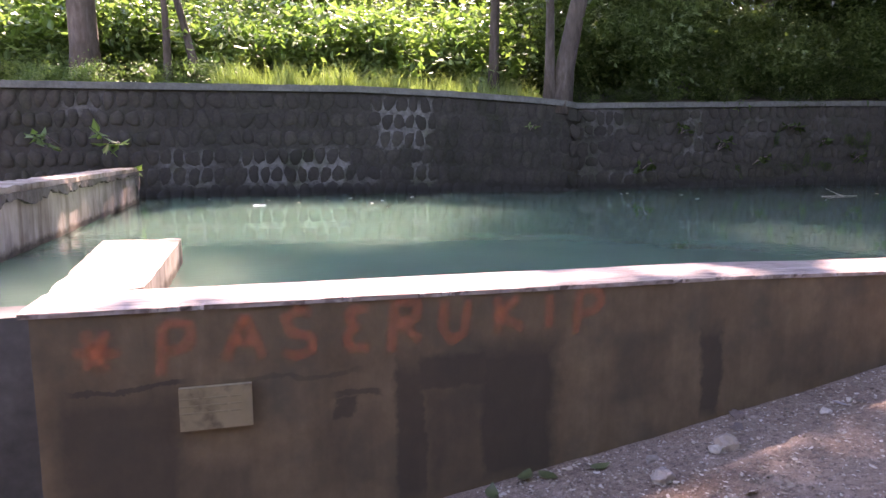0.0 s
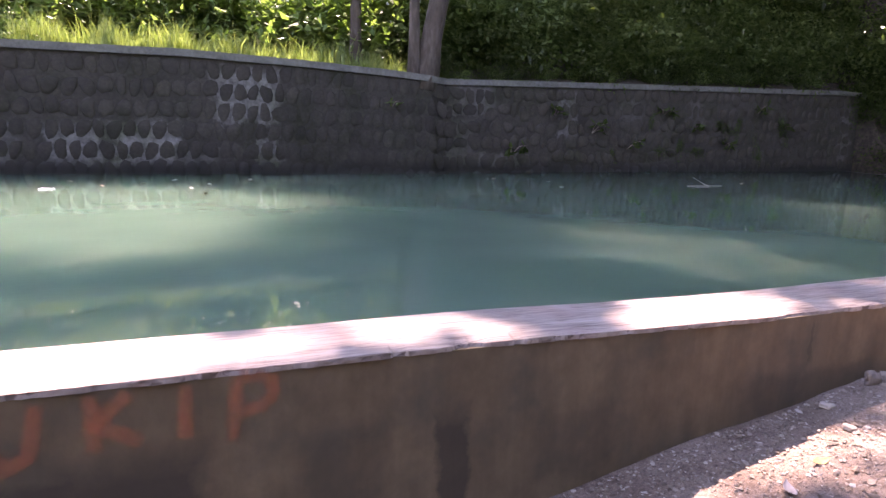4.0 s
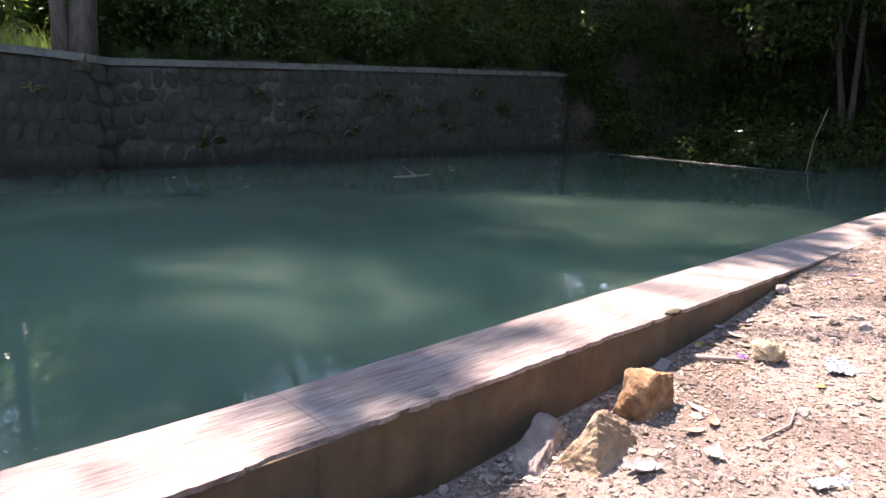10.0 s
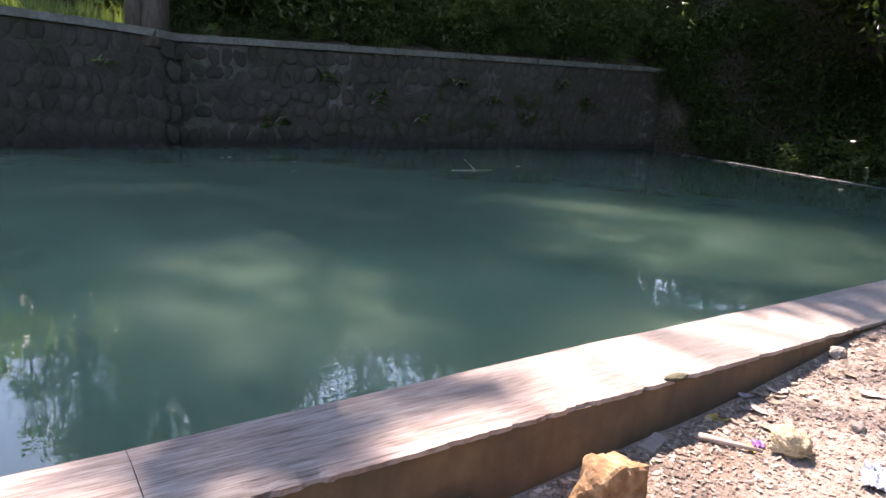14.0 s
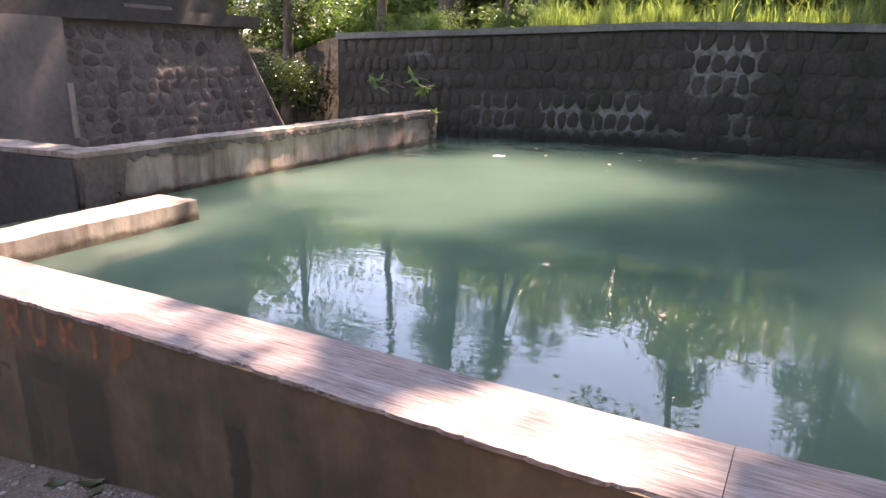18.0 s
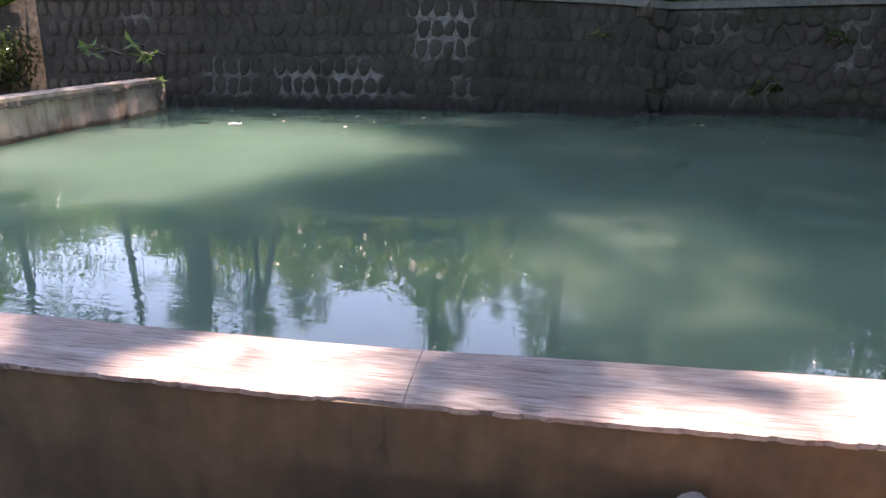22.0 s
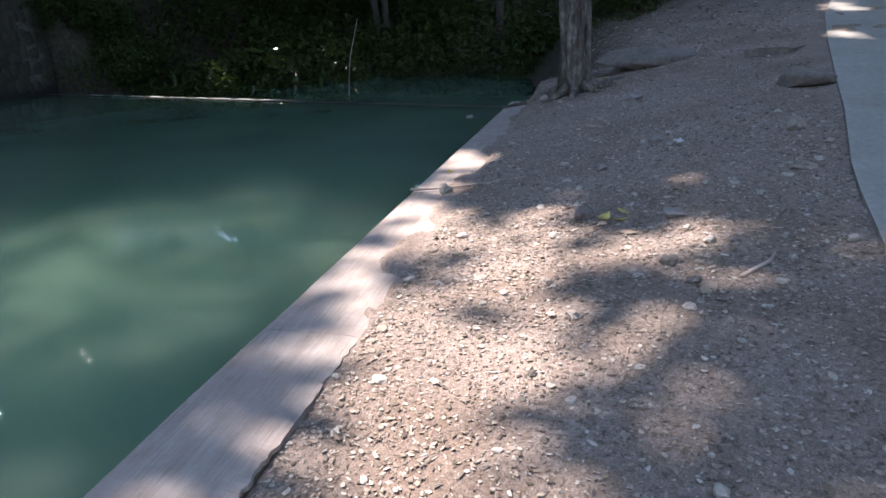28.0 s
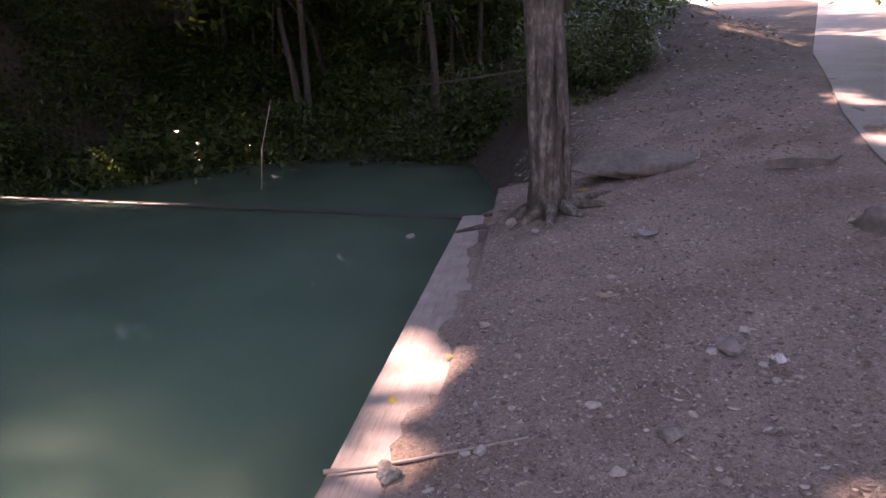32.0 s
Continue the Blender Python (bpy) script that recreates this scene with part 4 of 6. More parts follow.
for (x, y, base, tall, girth, lean, label), (v, f) in zip(TALL, canopy):
    root = new("tree")
    root.location = (x, y, base)
    pts, rad = trunk_line(x, y, tall, lean, girth)
    big = girth > 0.3
    trunk_of(root, pts, [r * (0.8 if girth == 0.36 else 1) for r in rad], sides=20 if big else 10, wobble=0.4 if girth == 0.36 else 0.2, mat=GNARL if girth == 0.36 else SHADEBARK if x > 6 else None)
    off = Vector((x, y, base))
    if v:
        # crowns past x 8 use the dark leaf to dim the light below
        mesh_part("crown", [p - off for p in v], f, LEAF_SHADED if x > 8 else LEAF_FOREST, root)
        for p in v[::max(len(v) // 9, 4)][:9]:
            q = p - off
            limb_of(root, pts[11], q, girth * 0.07)
    if y > 12 and x < 7:
        vine = random.Random(int(x * 10) + 500)
        vv, vf = [], []
        knots = [(vine.uniform(0.2, 0.85), vine.uniform(0, 6.28), vine.uniform(0.2, 1.1), vine.uniform(0.25, 0.55)) for _ in range(16)]
        for _ in range(1900):
            t, a, r, w = vine.choice(knots)
            j = min(max(t + vine.gauss(0, 0.035), 0.1), 0.95) * 14
            c = pts[int(j)].lerp(pts[min(int(j) + 1, 14)], j % 1) + Vector((math.cos(a) * r, math.sin(a) * r, 0))
            c = c + Vector((vine.gauss(0, w), vine.gauss(0, w), vine.gauss(0, w * 0.7)))
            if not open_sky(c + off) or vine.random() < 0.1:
                leaf_at(vv, vf, c, vine.uniform(0.14, 0.32), vine)
        mesh_part("climbing_leaves", vv, vf, LEAF_FOREST, root)
    tagged(root, label or "tall slender forest tree in the shade", "tree", "trees round the pool")
    if label.startswith("grey forked"):
        pp, rr = trunk_line(x + 3, y, 10, (-0.7, -0.8), 0.22)
        v2, f2 = tube([q + Vector((-0.24, -0.06, 0.1)) for q in pp], rr, 10, 0.2)
        mesh_part("stem", v2, f2, BARK, root, smooth=True)
    if label.startswith("tree with fluted"):
        for k in range(9):
            a = k * 0.7 + 0.3
            d = Vector((math.cos(a), math.sin(a), 0))
            L = 0.45 + 0.35 * ((k * 7) % 5) / 5
            pr = [d * 0.12 + Vector((0, 0, 0.22)), d * 0.26 + Vector((0, 0, 0.06)), d * (0.26 + L * 0.5) + Vector((0.03, 0, 0.0)), d * (0.26 + L) + Vector((0.05, 0.03, -0.08))]
            for q in pr[1:]:
                q.z += near_ground(x + q.x, min(y + q.y, 0)) - base
            v2, f2 = tube(pr, [0.09, 0.06, 0.035, 0.015], 7)
            mesh_part("root", v2, f2, GNARL, root, smooth=True)
        for k in range(7):
            a = k * 0.9
            tw = [a + 0.16 * j * (1 if k % 2 else 0.5) + 0.25 * math.sin(j * 1.3 + k) for j in range(8)]
            s = [Vector((math.cos(tw[j]) * 0.15 * (1.15 - 0.04 * j), math.sin(tw[j]) * 0.15 * (1.15 - 0.04 * j), 0.05 + j * 0.5)) + Vector((lean[0] * (j * 0.5 / tall) ** 1.2, lean[1] * (j * 0.5 / tall) ** 1.2, 0)) for j in range(8)]
            v2, f2 = tube(s, [0.058 * (1 - 0.04 * j) * (0.6 + 0.6 * abs(math.sin(j * 1.9 + k * 2.2))) for j in range(8)], 9, 0.6)
            mesh_part("flute", v2, f2, GNARL, root, smooth=True)

for x, y, tall, girth, lean in ((-6.35, 12.6, 7, 0.17, (-0.15, 0)), (-5.7, 12.9, 7, 0.2, (-1.7, 0)), (-9.6, 12.3, 7, 0.22, (0.2, 0)), (-11.2, 10.6, 6, 0.3, (0.1, 0.3))):
    small_tree(x, y, 1.9 if x > -10 else 0.1, tall, girth, lean, CROWNS[0], 0.6, "slender young tree with thin trunk on the far bank")
rng = random.Random(5)
for k in range(60):
    x, y = rng.uniform(-29, 9), rng.uniform(20, 30)
    size = rng.uniform(0.55, 0.95)
    base = height(x, y)
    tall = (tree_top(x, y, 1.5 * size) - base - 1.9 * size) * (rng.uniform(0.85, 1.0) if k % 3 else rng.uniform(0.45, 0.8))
    if tall > 1.5:
        small_tree(x, y, base, tall, 0.05 + tall * 0.025, (rng.uniform(-0.6, 0.6), rng.uniform(-0.6, 0.3)), CROWNS[k % 3], size, "forest tree with sunlit green crown")
SPIRES = []
for k in range(3):
    pile = random.Random(70 + k)
    vv, vf = [], []
    for _ in range(30):
        h = pile.uniform(-4.5, 1.6)
        wide = 0.35 + 0.16 * max(1.6 - h, 0) * pile.uniform(0.3, 1.0)
        c = Vector((pile.gauss(0, wide * 0.7), pile.gauss(0, wide * 0.7), h))
        for _ in range(85):
            leaf_at(vv, vf, c + Vector((pile.gauss(0, 0.33), pile.gauss(0, 0.33), pile.gauss(0, 0.24))), pile.uniform(0.13, 0.27), pile)
    me = bpy.data.meshes.new("crown")
    me.from_pydata(vv, [], vf)
    me.materials.append(LEAF_FOREST)
    SPIRES.append((me, [(Vector((0, 0, 0.5)), 1)]))
# trees set by mirror-point bearings to outline the sky reflected in the pool
wide_rng = random.Random(77)
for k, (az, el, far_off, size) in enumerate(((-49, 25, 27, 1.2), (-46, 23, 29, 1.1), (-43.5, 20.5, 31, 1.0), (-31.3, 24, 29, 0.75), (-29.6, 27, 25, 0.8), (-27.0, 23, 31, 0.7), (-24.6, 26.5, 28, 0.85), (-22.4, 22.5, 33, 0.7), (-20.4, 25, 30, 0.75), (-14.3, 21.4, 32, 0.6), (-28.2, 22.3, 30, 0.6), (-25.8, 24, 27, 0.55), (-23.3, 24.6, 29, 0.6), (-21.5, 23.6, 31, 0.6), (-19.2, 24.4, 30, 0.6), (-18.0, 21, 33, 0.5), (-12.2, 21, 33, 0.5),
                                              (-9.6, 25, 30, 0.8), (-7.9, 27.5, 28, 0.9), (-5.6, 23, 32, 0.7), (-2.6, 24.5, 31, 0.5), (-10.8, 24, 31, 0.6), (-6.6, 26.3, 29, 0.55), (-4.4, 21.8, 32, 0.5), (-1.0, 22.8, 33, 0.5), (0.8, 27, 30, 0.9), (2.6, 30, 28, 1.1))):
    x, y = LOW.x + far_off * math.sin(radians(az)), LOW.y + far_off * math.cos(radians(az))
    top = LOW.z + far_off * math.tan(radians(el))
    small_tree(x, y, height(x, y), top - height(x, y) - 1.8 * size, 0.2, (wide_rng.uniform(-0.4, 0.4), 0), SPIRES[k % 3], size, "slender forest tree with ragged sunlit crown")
for k in range(16):
    x, y, size = rng.uniform(4.5, 20), rng.uniform(15, 24), rng.uniform(0.9, 1.3)
    base = height(min(x, 13.9), y)
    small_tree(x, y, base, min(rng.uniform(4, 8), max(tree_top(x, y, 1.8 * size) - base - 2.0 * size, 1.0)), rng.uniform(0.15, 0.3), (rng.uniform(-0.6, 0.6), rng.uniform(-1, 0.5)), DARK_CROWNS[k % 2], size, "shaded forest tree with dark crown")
for x, y, tall in ((15.5, 18.5, 6.5), (17.4, 17.0, 7.5), (13.4, 19.0, 6.0)):
    small_tree(x, y, height(x if x > 17.1 else 13.9, y), tall - 3, 0.22, (0, 0), DARK_CROWNS[0], 1.25, "shaded forest tree with dark crown")
for k in range(34):
    x, y = rng.uniform(23, 36) if k < 18 else rng.uniform(34, 46), rng.uniform(0.5, 14) if k < 18 else rng.uniform(-3, 26)
    small_tree(x, y, height(x, y), rng.uniform(3, 11), rng.uniform(0.15, 0.3), (rng.uniform(-1, 1), rng.uniform(-1, 1)), DARK_CROWNS[k % 2], rng.uniform(1.0, 1.6), "shaded forest tree with dark crown")

# trees added behind the camera to cut blue sky light on the wall
for k in range(64):
    x, y, size = rng.uniform(-22, 34), 0, rng.uniform(1.2, 2.0)
    y = lerp_table(x, EDGE) - 5.5 - 9 * rng.random() ** 1.5
    small_tree(x, y, height(x, y), rng.uniform(1.5, 10), 0.25, (rng.uniform(-1, 1), rng.uniform(-0.5, 1)), CROWNS[k % 3], size, "tree added beyond the road to block sky light")
# more crowns, some stacked, added to shut out sky light beyond the weir
for k in range(44):
    x, y = (rng.uniform(24, 46), rng.uniform(10, 34)) if k < 16 else (rng.uniform(31, 40), -2 + (k - 16) * 0.9)
    small_tree(x, y, height(x, y), rng.uniform(4, 11) if k < 16 else (2.5, 6.5, 10.5, 14)[k % 4], 0.3, (rng.uniform(-1, 1), rng.uniform(-1, 1)), DARK_CROWNS[k % 2], rng.uniform(1.5, 2.1), "shaded forest tree with dark crown")

BROAD = clump_mesh("foliage", 55, 10, 26, 0.9, 0.9, 0.34, LEAF_BRIGHT, 1.4, 0.2)[0]
BUSHES = [clump_mesh("foliage", 30 + k, 14, 100, 0.9, 0.8, (0.15, 0.1, 0.14, 0.1)[k], LEAF_BRIGHT if k < 2 else LEAF_SHADED, 1.3, (0.3, 0.2, 0.24, 0.16)[k])[0] for k in range(4)]


def bush(x, y, z, size, kind, label):
    ob = new("bush", BUSHES[kind])
    ob.matrix_world = Matrix.Translation((x, y, z + 0.4 * size)) @ Matrix.Rotation(rng.uniform(0, 6.28), 4, "Z") @ Matrix.Scale(size, 4)
    tagged(ob, label, "bush", "undergrowth of the far bank")


for k in range(170):
    x, y = rng.uniform(-16, 4.5), rng.uniform(13.9, 22)
    bush(x, y, height(x, y) + rng.uniform(0, 1) * (y - 13.5) * 0.6, rng.uniform(0.8, 1.8), k % 2, "sunlit bright green leafy shrub")
for k in range(44):
    x, y = rng.uniform(-12, 1), rng.uniform(13.2, 16.5)
    ob = new("bush", BROAD)
    ob.matrix_world = Matrix.Translation((x, y, height(x, y) + rng.uniform(0.4, 1.6))) @ Matrix.Rotation(rng.uniform(0, 6.28), 4, "Z") @ Matrix.Scale(rng.uniform(0.7, 1.2), 4)
    tagged(ob, "sunlit shrub with broad bright green leaves", "bush", "undergrowth of the far bank")
for k in range(14):
    x, y = rng.uniform(-9.6, -5.0), rng.uniform(11.6, 13.5)
    bush(x, y, height(x, y), rng.uniform(0.3, 0.6), k % 2, "low sunlit green shrub behind the wall coping")
def undergrowth(spots, kinds, label, mat=None):
    """Many far shrubs in one mesh."""
    allv, allf, n = [], [], 0
    for k, (x, y, z, size) in enumerate(spots):
        me = BUSHES[kinds[k % len(kinds)]]
        co = np.empty(len(me.vertices) * 3)
        me.vertices.foreach_get("co", co)
        a = rng.uniform(0, 6.28)
        c, q = math.cos(a) * size, math.sin(a) * size
        co = co.reshape(-1, 3)
        allv.append(np.stack((co[:, 0] * c - co[:, 1] * q + x, co[:, 0] * q + co[:, 1] * c + y, co[:, 2] * size + z + 0.4 * size), 1))
        tri = np.empty(len(me.polygons) * 3, dtype=int)
        me.polygons.foreach_get("vertices", tri)
        allf.append(tri.reshape(-1, 3) + n)
        n += len(co)
    ob = mesh_part("undergrowth", np.concatenate(allv).tolist(), np.concatenate(allf).tolist(), mat or LEAF_SHADED)
    tagged(ob, label, "undergrowth", kind="stuff")


spots = []
for k in range(80):
    x, y = rng.uniform(-26, -13.5), rng.uniform(8, 19)
    spots.append((x, y, 0.6 + rng.uniform(0, 4.2), rng.uniform(0.9, 1.8)))
undergrowth(spots, (0, 1), "dense green undergrowth behind the house", LEAF_FOREST)
# undergrowth added behind the camera, also against sky light
spots = []
for k in range(150):
    x = rng.uniform(-24, 40)
    y = lerp_table(x, EDGE) - 4.6 - abs(rng.gauss(0, 3.0))
    spots.append((x, y, height(x, y) + rng.uniform(0, 2.5), rng.uniform(1.0, 2.2)))
undergrowth(spots, (0, 1), "undergrowth added beyond the road to block sky light", LEAF_FOREST)
spots = []
for k in range(190):
    x = rng.uniform(2.8, 19)
    y = far_y(x) + 0.7 + abs(rng.gauss(0, 3.0))
    spots.append((x, y, height(x if x > 17.1 else min(x, 13.9), y) + rng.uniform(0, 0.7) * (y - far_y(x)), rng.uniform(0.5, 1.5)))
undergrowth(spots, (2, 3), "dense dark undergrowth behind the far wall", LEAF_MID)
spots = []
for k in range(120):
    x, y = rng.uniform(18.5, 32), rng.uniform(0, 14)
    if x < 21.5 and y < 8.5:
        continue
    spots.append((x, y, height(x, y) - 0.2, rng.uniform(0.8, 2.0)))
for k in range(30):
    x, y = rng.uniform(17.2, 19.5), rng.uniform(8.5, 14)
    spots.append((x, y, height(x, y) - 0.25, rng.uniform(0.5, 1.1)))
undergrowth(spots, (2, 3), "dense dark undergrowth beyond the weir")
for k in range(22):
    x = rng.uniform(17, 30)
    bush(x, -1.0 - (x - 16) * 0.12 + rng.uniform(-0.7, 1.2), near_ground(x, -0.8) - 0.2, rng.uniform(0.4, 0.9), 2 + k % 2, "roadside shrub with mixed green leaves")
for k in range(34):
    x = rng.uniform(19.5, 34)
    y = -1.2 - (x - 19) * 0.16 + rng.uniform(-0.9, 1.2)
    bush(x, y, near_ground(x, min(y, -0.5)) - 0.2 + rng.uniform(0, 1.2), rng.uniform(0.7, 1.5), 2 + k % 2, "tall leafy shrub on the slope above the stream")
for x, dz, size in ((3.0, 0.25, 0.5), (3.8, 0.15, 0.4), (4.5, 0.3, 0.6), (5.2, 0.2, 0.6), (5.1, -0.1, 0.3), (6.9, 0.2, 0.45), (9.2, 0.4, 0.75), (10.1, 0.35, 0.7), (11.0, 0.6, 0.8), (11.8, 0.6, 0.8), (12.8, 0.5, 0.7), (14.5, 0.4, 0.7)):
    bush(x, far_y(x) + 0.35, far_top(x) + dz - 0.45 * size, size, 2 + int(x * 3) % 2, "shaded shrub leaning over the far wall coping")
for k in range(46):
    x = rng.uniform(2.8, 16.5)
    bush(x, far_y(x) + rng.uniform(0.45, 0.9), height(min(x, 16.9), far_y(x) + 0.7) - 0.05, rng.uniform(0.16, 0.4), k % 4, "low fern and weed behind the far wall coping")
for k in range(14):
    x, y = rng.uniform(16.9, 18.8), rng.uniform(10.6, 13.6)
    bush(x, y, height(max(x, 17.2), y) - 0.15, rng.uniform(0.5, 1.0), 2 + k % 2, "dark shrub on the bank beside the far wall end")
for x, z, size in ((9.2, 0.3, 0.34), (9.7, 0.36, 0.3), (10.2, 0.38, 0.34), (11.3, 1.0, 0.32), (11.75, 0.95, 0.3), (7.5, 0.2, 0.2), (8.7, 1.15, 0.22), (12.6, 0.5, 0.36), (13.6, 0.9, 0.4)):
    ob = new("creeper", BUSHES[2])
    ob.matrix_world = Matrix.Translation((x, far_y(x) - 0.06, z)) @ Matrix.Rotation(x * 3.1, 4, "Y") @ Matrix.Diagonal((size, size * 0.35, size * 0.7, 1))
    tagged(ob, "shaded green creeper growing on the far wall", "plant", "undergrowth of the far bank")
for k in range(12):
    x, y = rng.uniform(-13, -10.4), rng.uniform(10.2, 12)
    bush(x, y, height(x, y) + rng.uniform(0, 1.2), rng.uniform(0.5, 1.0), 2 + k % 2, "shaded shrub between house and far wall")

# grass on the far bank
rng = random.Random(9)
verts, faces = [], []
for _ in range(12000):
    x = rng.uniform(-5.4, 2.4)
    y = far_y(x) + 0.42 + abs(rng.gauss(0, 0.8))
    tuft = 0.35 + 1.1 * abs(noise.noise(Vector((x * 0.9, y * 0.5, 0))))
    h = (0.14 + 0.5 * rng.random() ** 1.6) * tuft + (0.45 * rng.random() if rng.random() < 0.1 else 0)
    z = height(x, y) - 0.02
    yaw = rng.uniform(0, 6.28)
    dx, dy, w = math.cos(yaw), math.sin(yaw), rng.uniform(0.003, 0.011)
    a = len(verts)
    bx, by = rng.gauss(0, 0.2) * h, rng.gauss(0, 0.2) * h
    verts += [(x - dy * w, y + dx * w, z), (x + dy * w, y - dx * w, z), (x + bx * 0.35 + dy * w * 0.8, y + by * 0.35 - dx * w * 0.8, z + h * 0.55), (x + bx * 0.35 - dy * w * 0.8, y + by * 0.35 + dx * w * 0.8, z + h * 0.55), (x + bx * 1.4, y + by * 1.4, z + h)]
    faces += [(a, a + 1, a + 2, a + 3), (a + 3, a + 2, a + 4)]
grass = mesh_part("grass", verts, faces, GRASS)
tagged(grass, "tall sunlit yellow-green grass on the far bank", "grass", kind="stuff")


# ---- house and left side ----
def covered(ob, values):
    """How thickly the paint lies at each point."""
    ob.data.attributes.new("cover", "FLOAT", "POINT").data.foreach_set("value", values)
    return ob


house = new("house")
house.location = (-10.0, 6.3, 0.0)
tagged(house, "shaded house base of river stones under a dark beam", "house")
hv = [(-0.6, -1.88, -1.0), (0, -1.88, -1.0), (0, 3.3, -1.0), (-0.6, 3.3, -1.0), (-0.6, -1.88, 1.98), (-0.15, -1.88, 1.98), (-0.15, 1.68, 1.98), (-0.6, 1.68, 1.98)]
hf = [(0, 3, 2, 1), (4, 5, 6, 7), (0, 1, 5, 4), (1, 2, 6, 5), (2, 3, 7, 6), (3, 0, 4, 7)]
stone_base = mesh_part("stone_base", hv, hf, PLASTER, house)
v, f = tube([Vector((0.03, 3.35, -1.0)), Vector((-0.12, 1.72, 1.98))], [0.04, 0.04], 4)
mesh_part("corner_trim", v, f, PALE, house, "pale slanting plaster edge")
verts, faces = [], []
for k in range(5):
    a = len(verts)
    for i in range(9):
        t = i / 8
        y, z = 2.0 + 0.05 * k + 0.12 * t, 0.72 + 0.07 * k + 0.13 * math.sin(t * 3 + k)
        for w in (-0.016, 0.016):
            verts.append((0.015 - 0.05 * (z + 1.0) + 0.025, y, z + w))
    faces += [(a + 2 * i, a + 2 * i + 1, a + 2 * i + 3, a + 2 * i + 2) for i in range(8)]
covered(mesh_part("spray_mark", verts, faces, SPRAY, house, "orange spray paint scrawl"), [0.9] * len(verts))
part("plaster_wall", block(-0.6, 0.04, -7, -1.883, -1.0, 1.98, (2, 8, 4), 0.02, 0.01, 2), PLASTER, house)
part("strip", block(0.042, 0.08, -1.96, -1.87, 0.2, 1.03, (1, 1, 3), 0.01), PALE, house, "pale painted strip at the wall corner")
part("beam", block(-0.75, 0.0, -7, 2.3, 1.983, 2.2, (2, 8, 1), 0.015), DARKBEAM, house)
part("upper_wall", block(-0.7, -0.2, -7, 1.6, 2.203, 5.0, (2, 8, 2), 0.015), DARKBEAM, house)
win = part("window", block(-0.199, -0.17, -0.6, 0.2, 2.24, 3.1, (1, 1, 1), 0.005), DARKBEAM, house)
part("frame", block(-0.168, -0.14, -0.68, 0.28, 2.21, 2.27, (1, 1, 1), 0.005), PLASTER, win)
part("eave", block(-0.9, 0.3, -7.2, 2.2, 5.003, 5.15, (2, 8, 1), 0.015), DARKBEAM, house)

# spill sill in the gap of the left walls
sill = new("spillway")
tagged(sill, "low concrete spillway sill between the pool walls", "spillway", kind="structure")
part("sill", block(-6.66, -5.82, 0.75, 1.05, -1.6, -0.15, (4, 2, 2), 0.03, 0.02, 4), DARKBEAM, sill)

# ---- plate and graffiti on the near wall ----
plate = new("plaque")
plate.location = (-4.865, 0, -0.462)
tagged(plate, "small off-white plaque with dark drip stains on the wall", "plaque")
part("panel", block(-0.163, 0.163, -0.022, 0.004, -0.103, 0.103, (3, 1, 3), 0.003), PLAQUE, plate)
for dx, w in ((-0.12, 0.08), (0.0, 0.1), (0.09, 0.05)):
    for dz in (0.05, 0.015, -0.02):
        part("line", block(dx - w / 2, dx + w / 2, -0.0245, -0.0221, dz - 0.004, dz + 0.004, (1, 1, 1), 0), FAINT, plate)

LETTERS = {"*": ([(0.1, 0.5), (0.9, 0.45)], [(0.3, 0.1), (0.7, 0.95)], [(0.65, 0.05), (0.3, 0.95)], [(0.5, 0.3), (0.5, 0.7)]),
           "P": ([(0.1, -0.12), (0.2, 1.0)], [(0.2, 1.0), (0.75, 0.95), (0.8, 0.65), (0.6, 0.45), (0.2, 0.4)]),
           "A": ([(0.05, 0.0), (0.5, 1.0)], [(0.5, 1.0), (0.9, 0.0)], [(0.25, 0.4), (0.75, 0.4)]),
           "S": ([(0.85, 0.9), (0.5, 1.0), (0.15, 0.8), (0.3, 0.5), (0.8, 0.4), (0.85, 0.1), (0.4, -0.02), (0.05, 0.12)],),
           "E": ([(0.8, 0.95), (0.35, 0.95), (0.2, 0.75), (0.45, 0.52), (0.15, 0.3), (0.3, 0.05), (0.85, 0.02)],),
           "R": ([(0.1, -0.2), (0.2, 1.0)], [(0.2, 1.0), (0.75, 0.95), (0.75, 0.6), (0.25, 0.5)], [(0.3, 0.5), (0.85, 0.05)]),
           "U": ([(0.15, 1.0), (0.1, 0.3), (0.35, 0.0), (0.7, 0.15), (0.85, 0.95)],),
           "K": ([(0.2, 0.0), (0.15, 1.0)], [(0.75, 0.95), (0.2, 0.5), (0.9, 0.1)]),
           "I": ([(0.45, 0.0), (0.5, 1.0)],)}
graffiti = new("graffiti")
graffiti.location = (-5.5, 0, -0.3)
tagged(graffiti, "faded orange spray-painted letters on the pool wall", "graffiti")
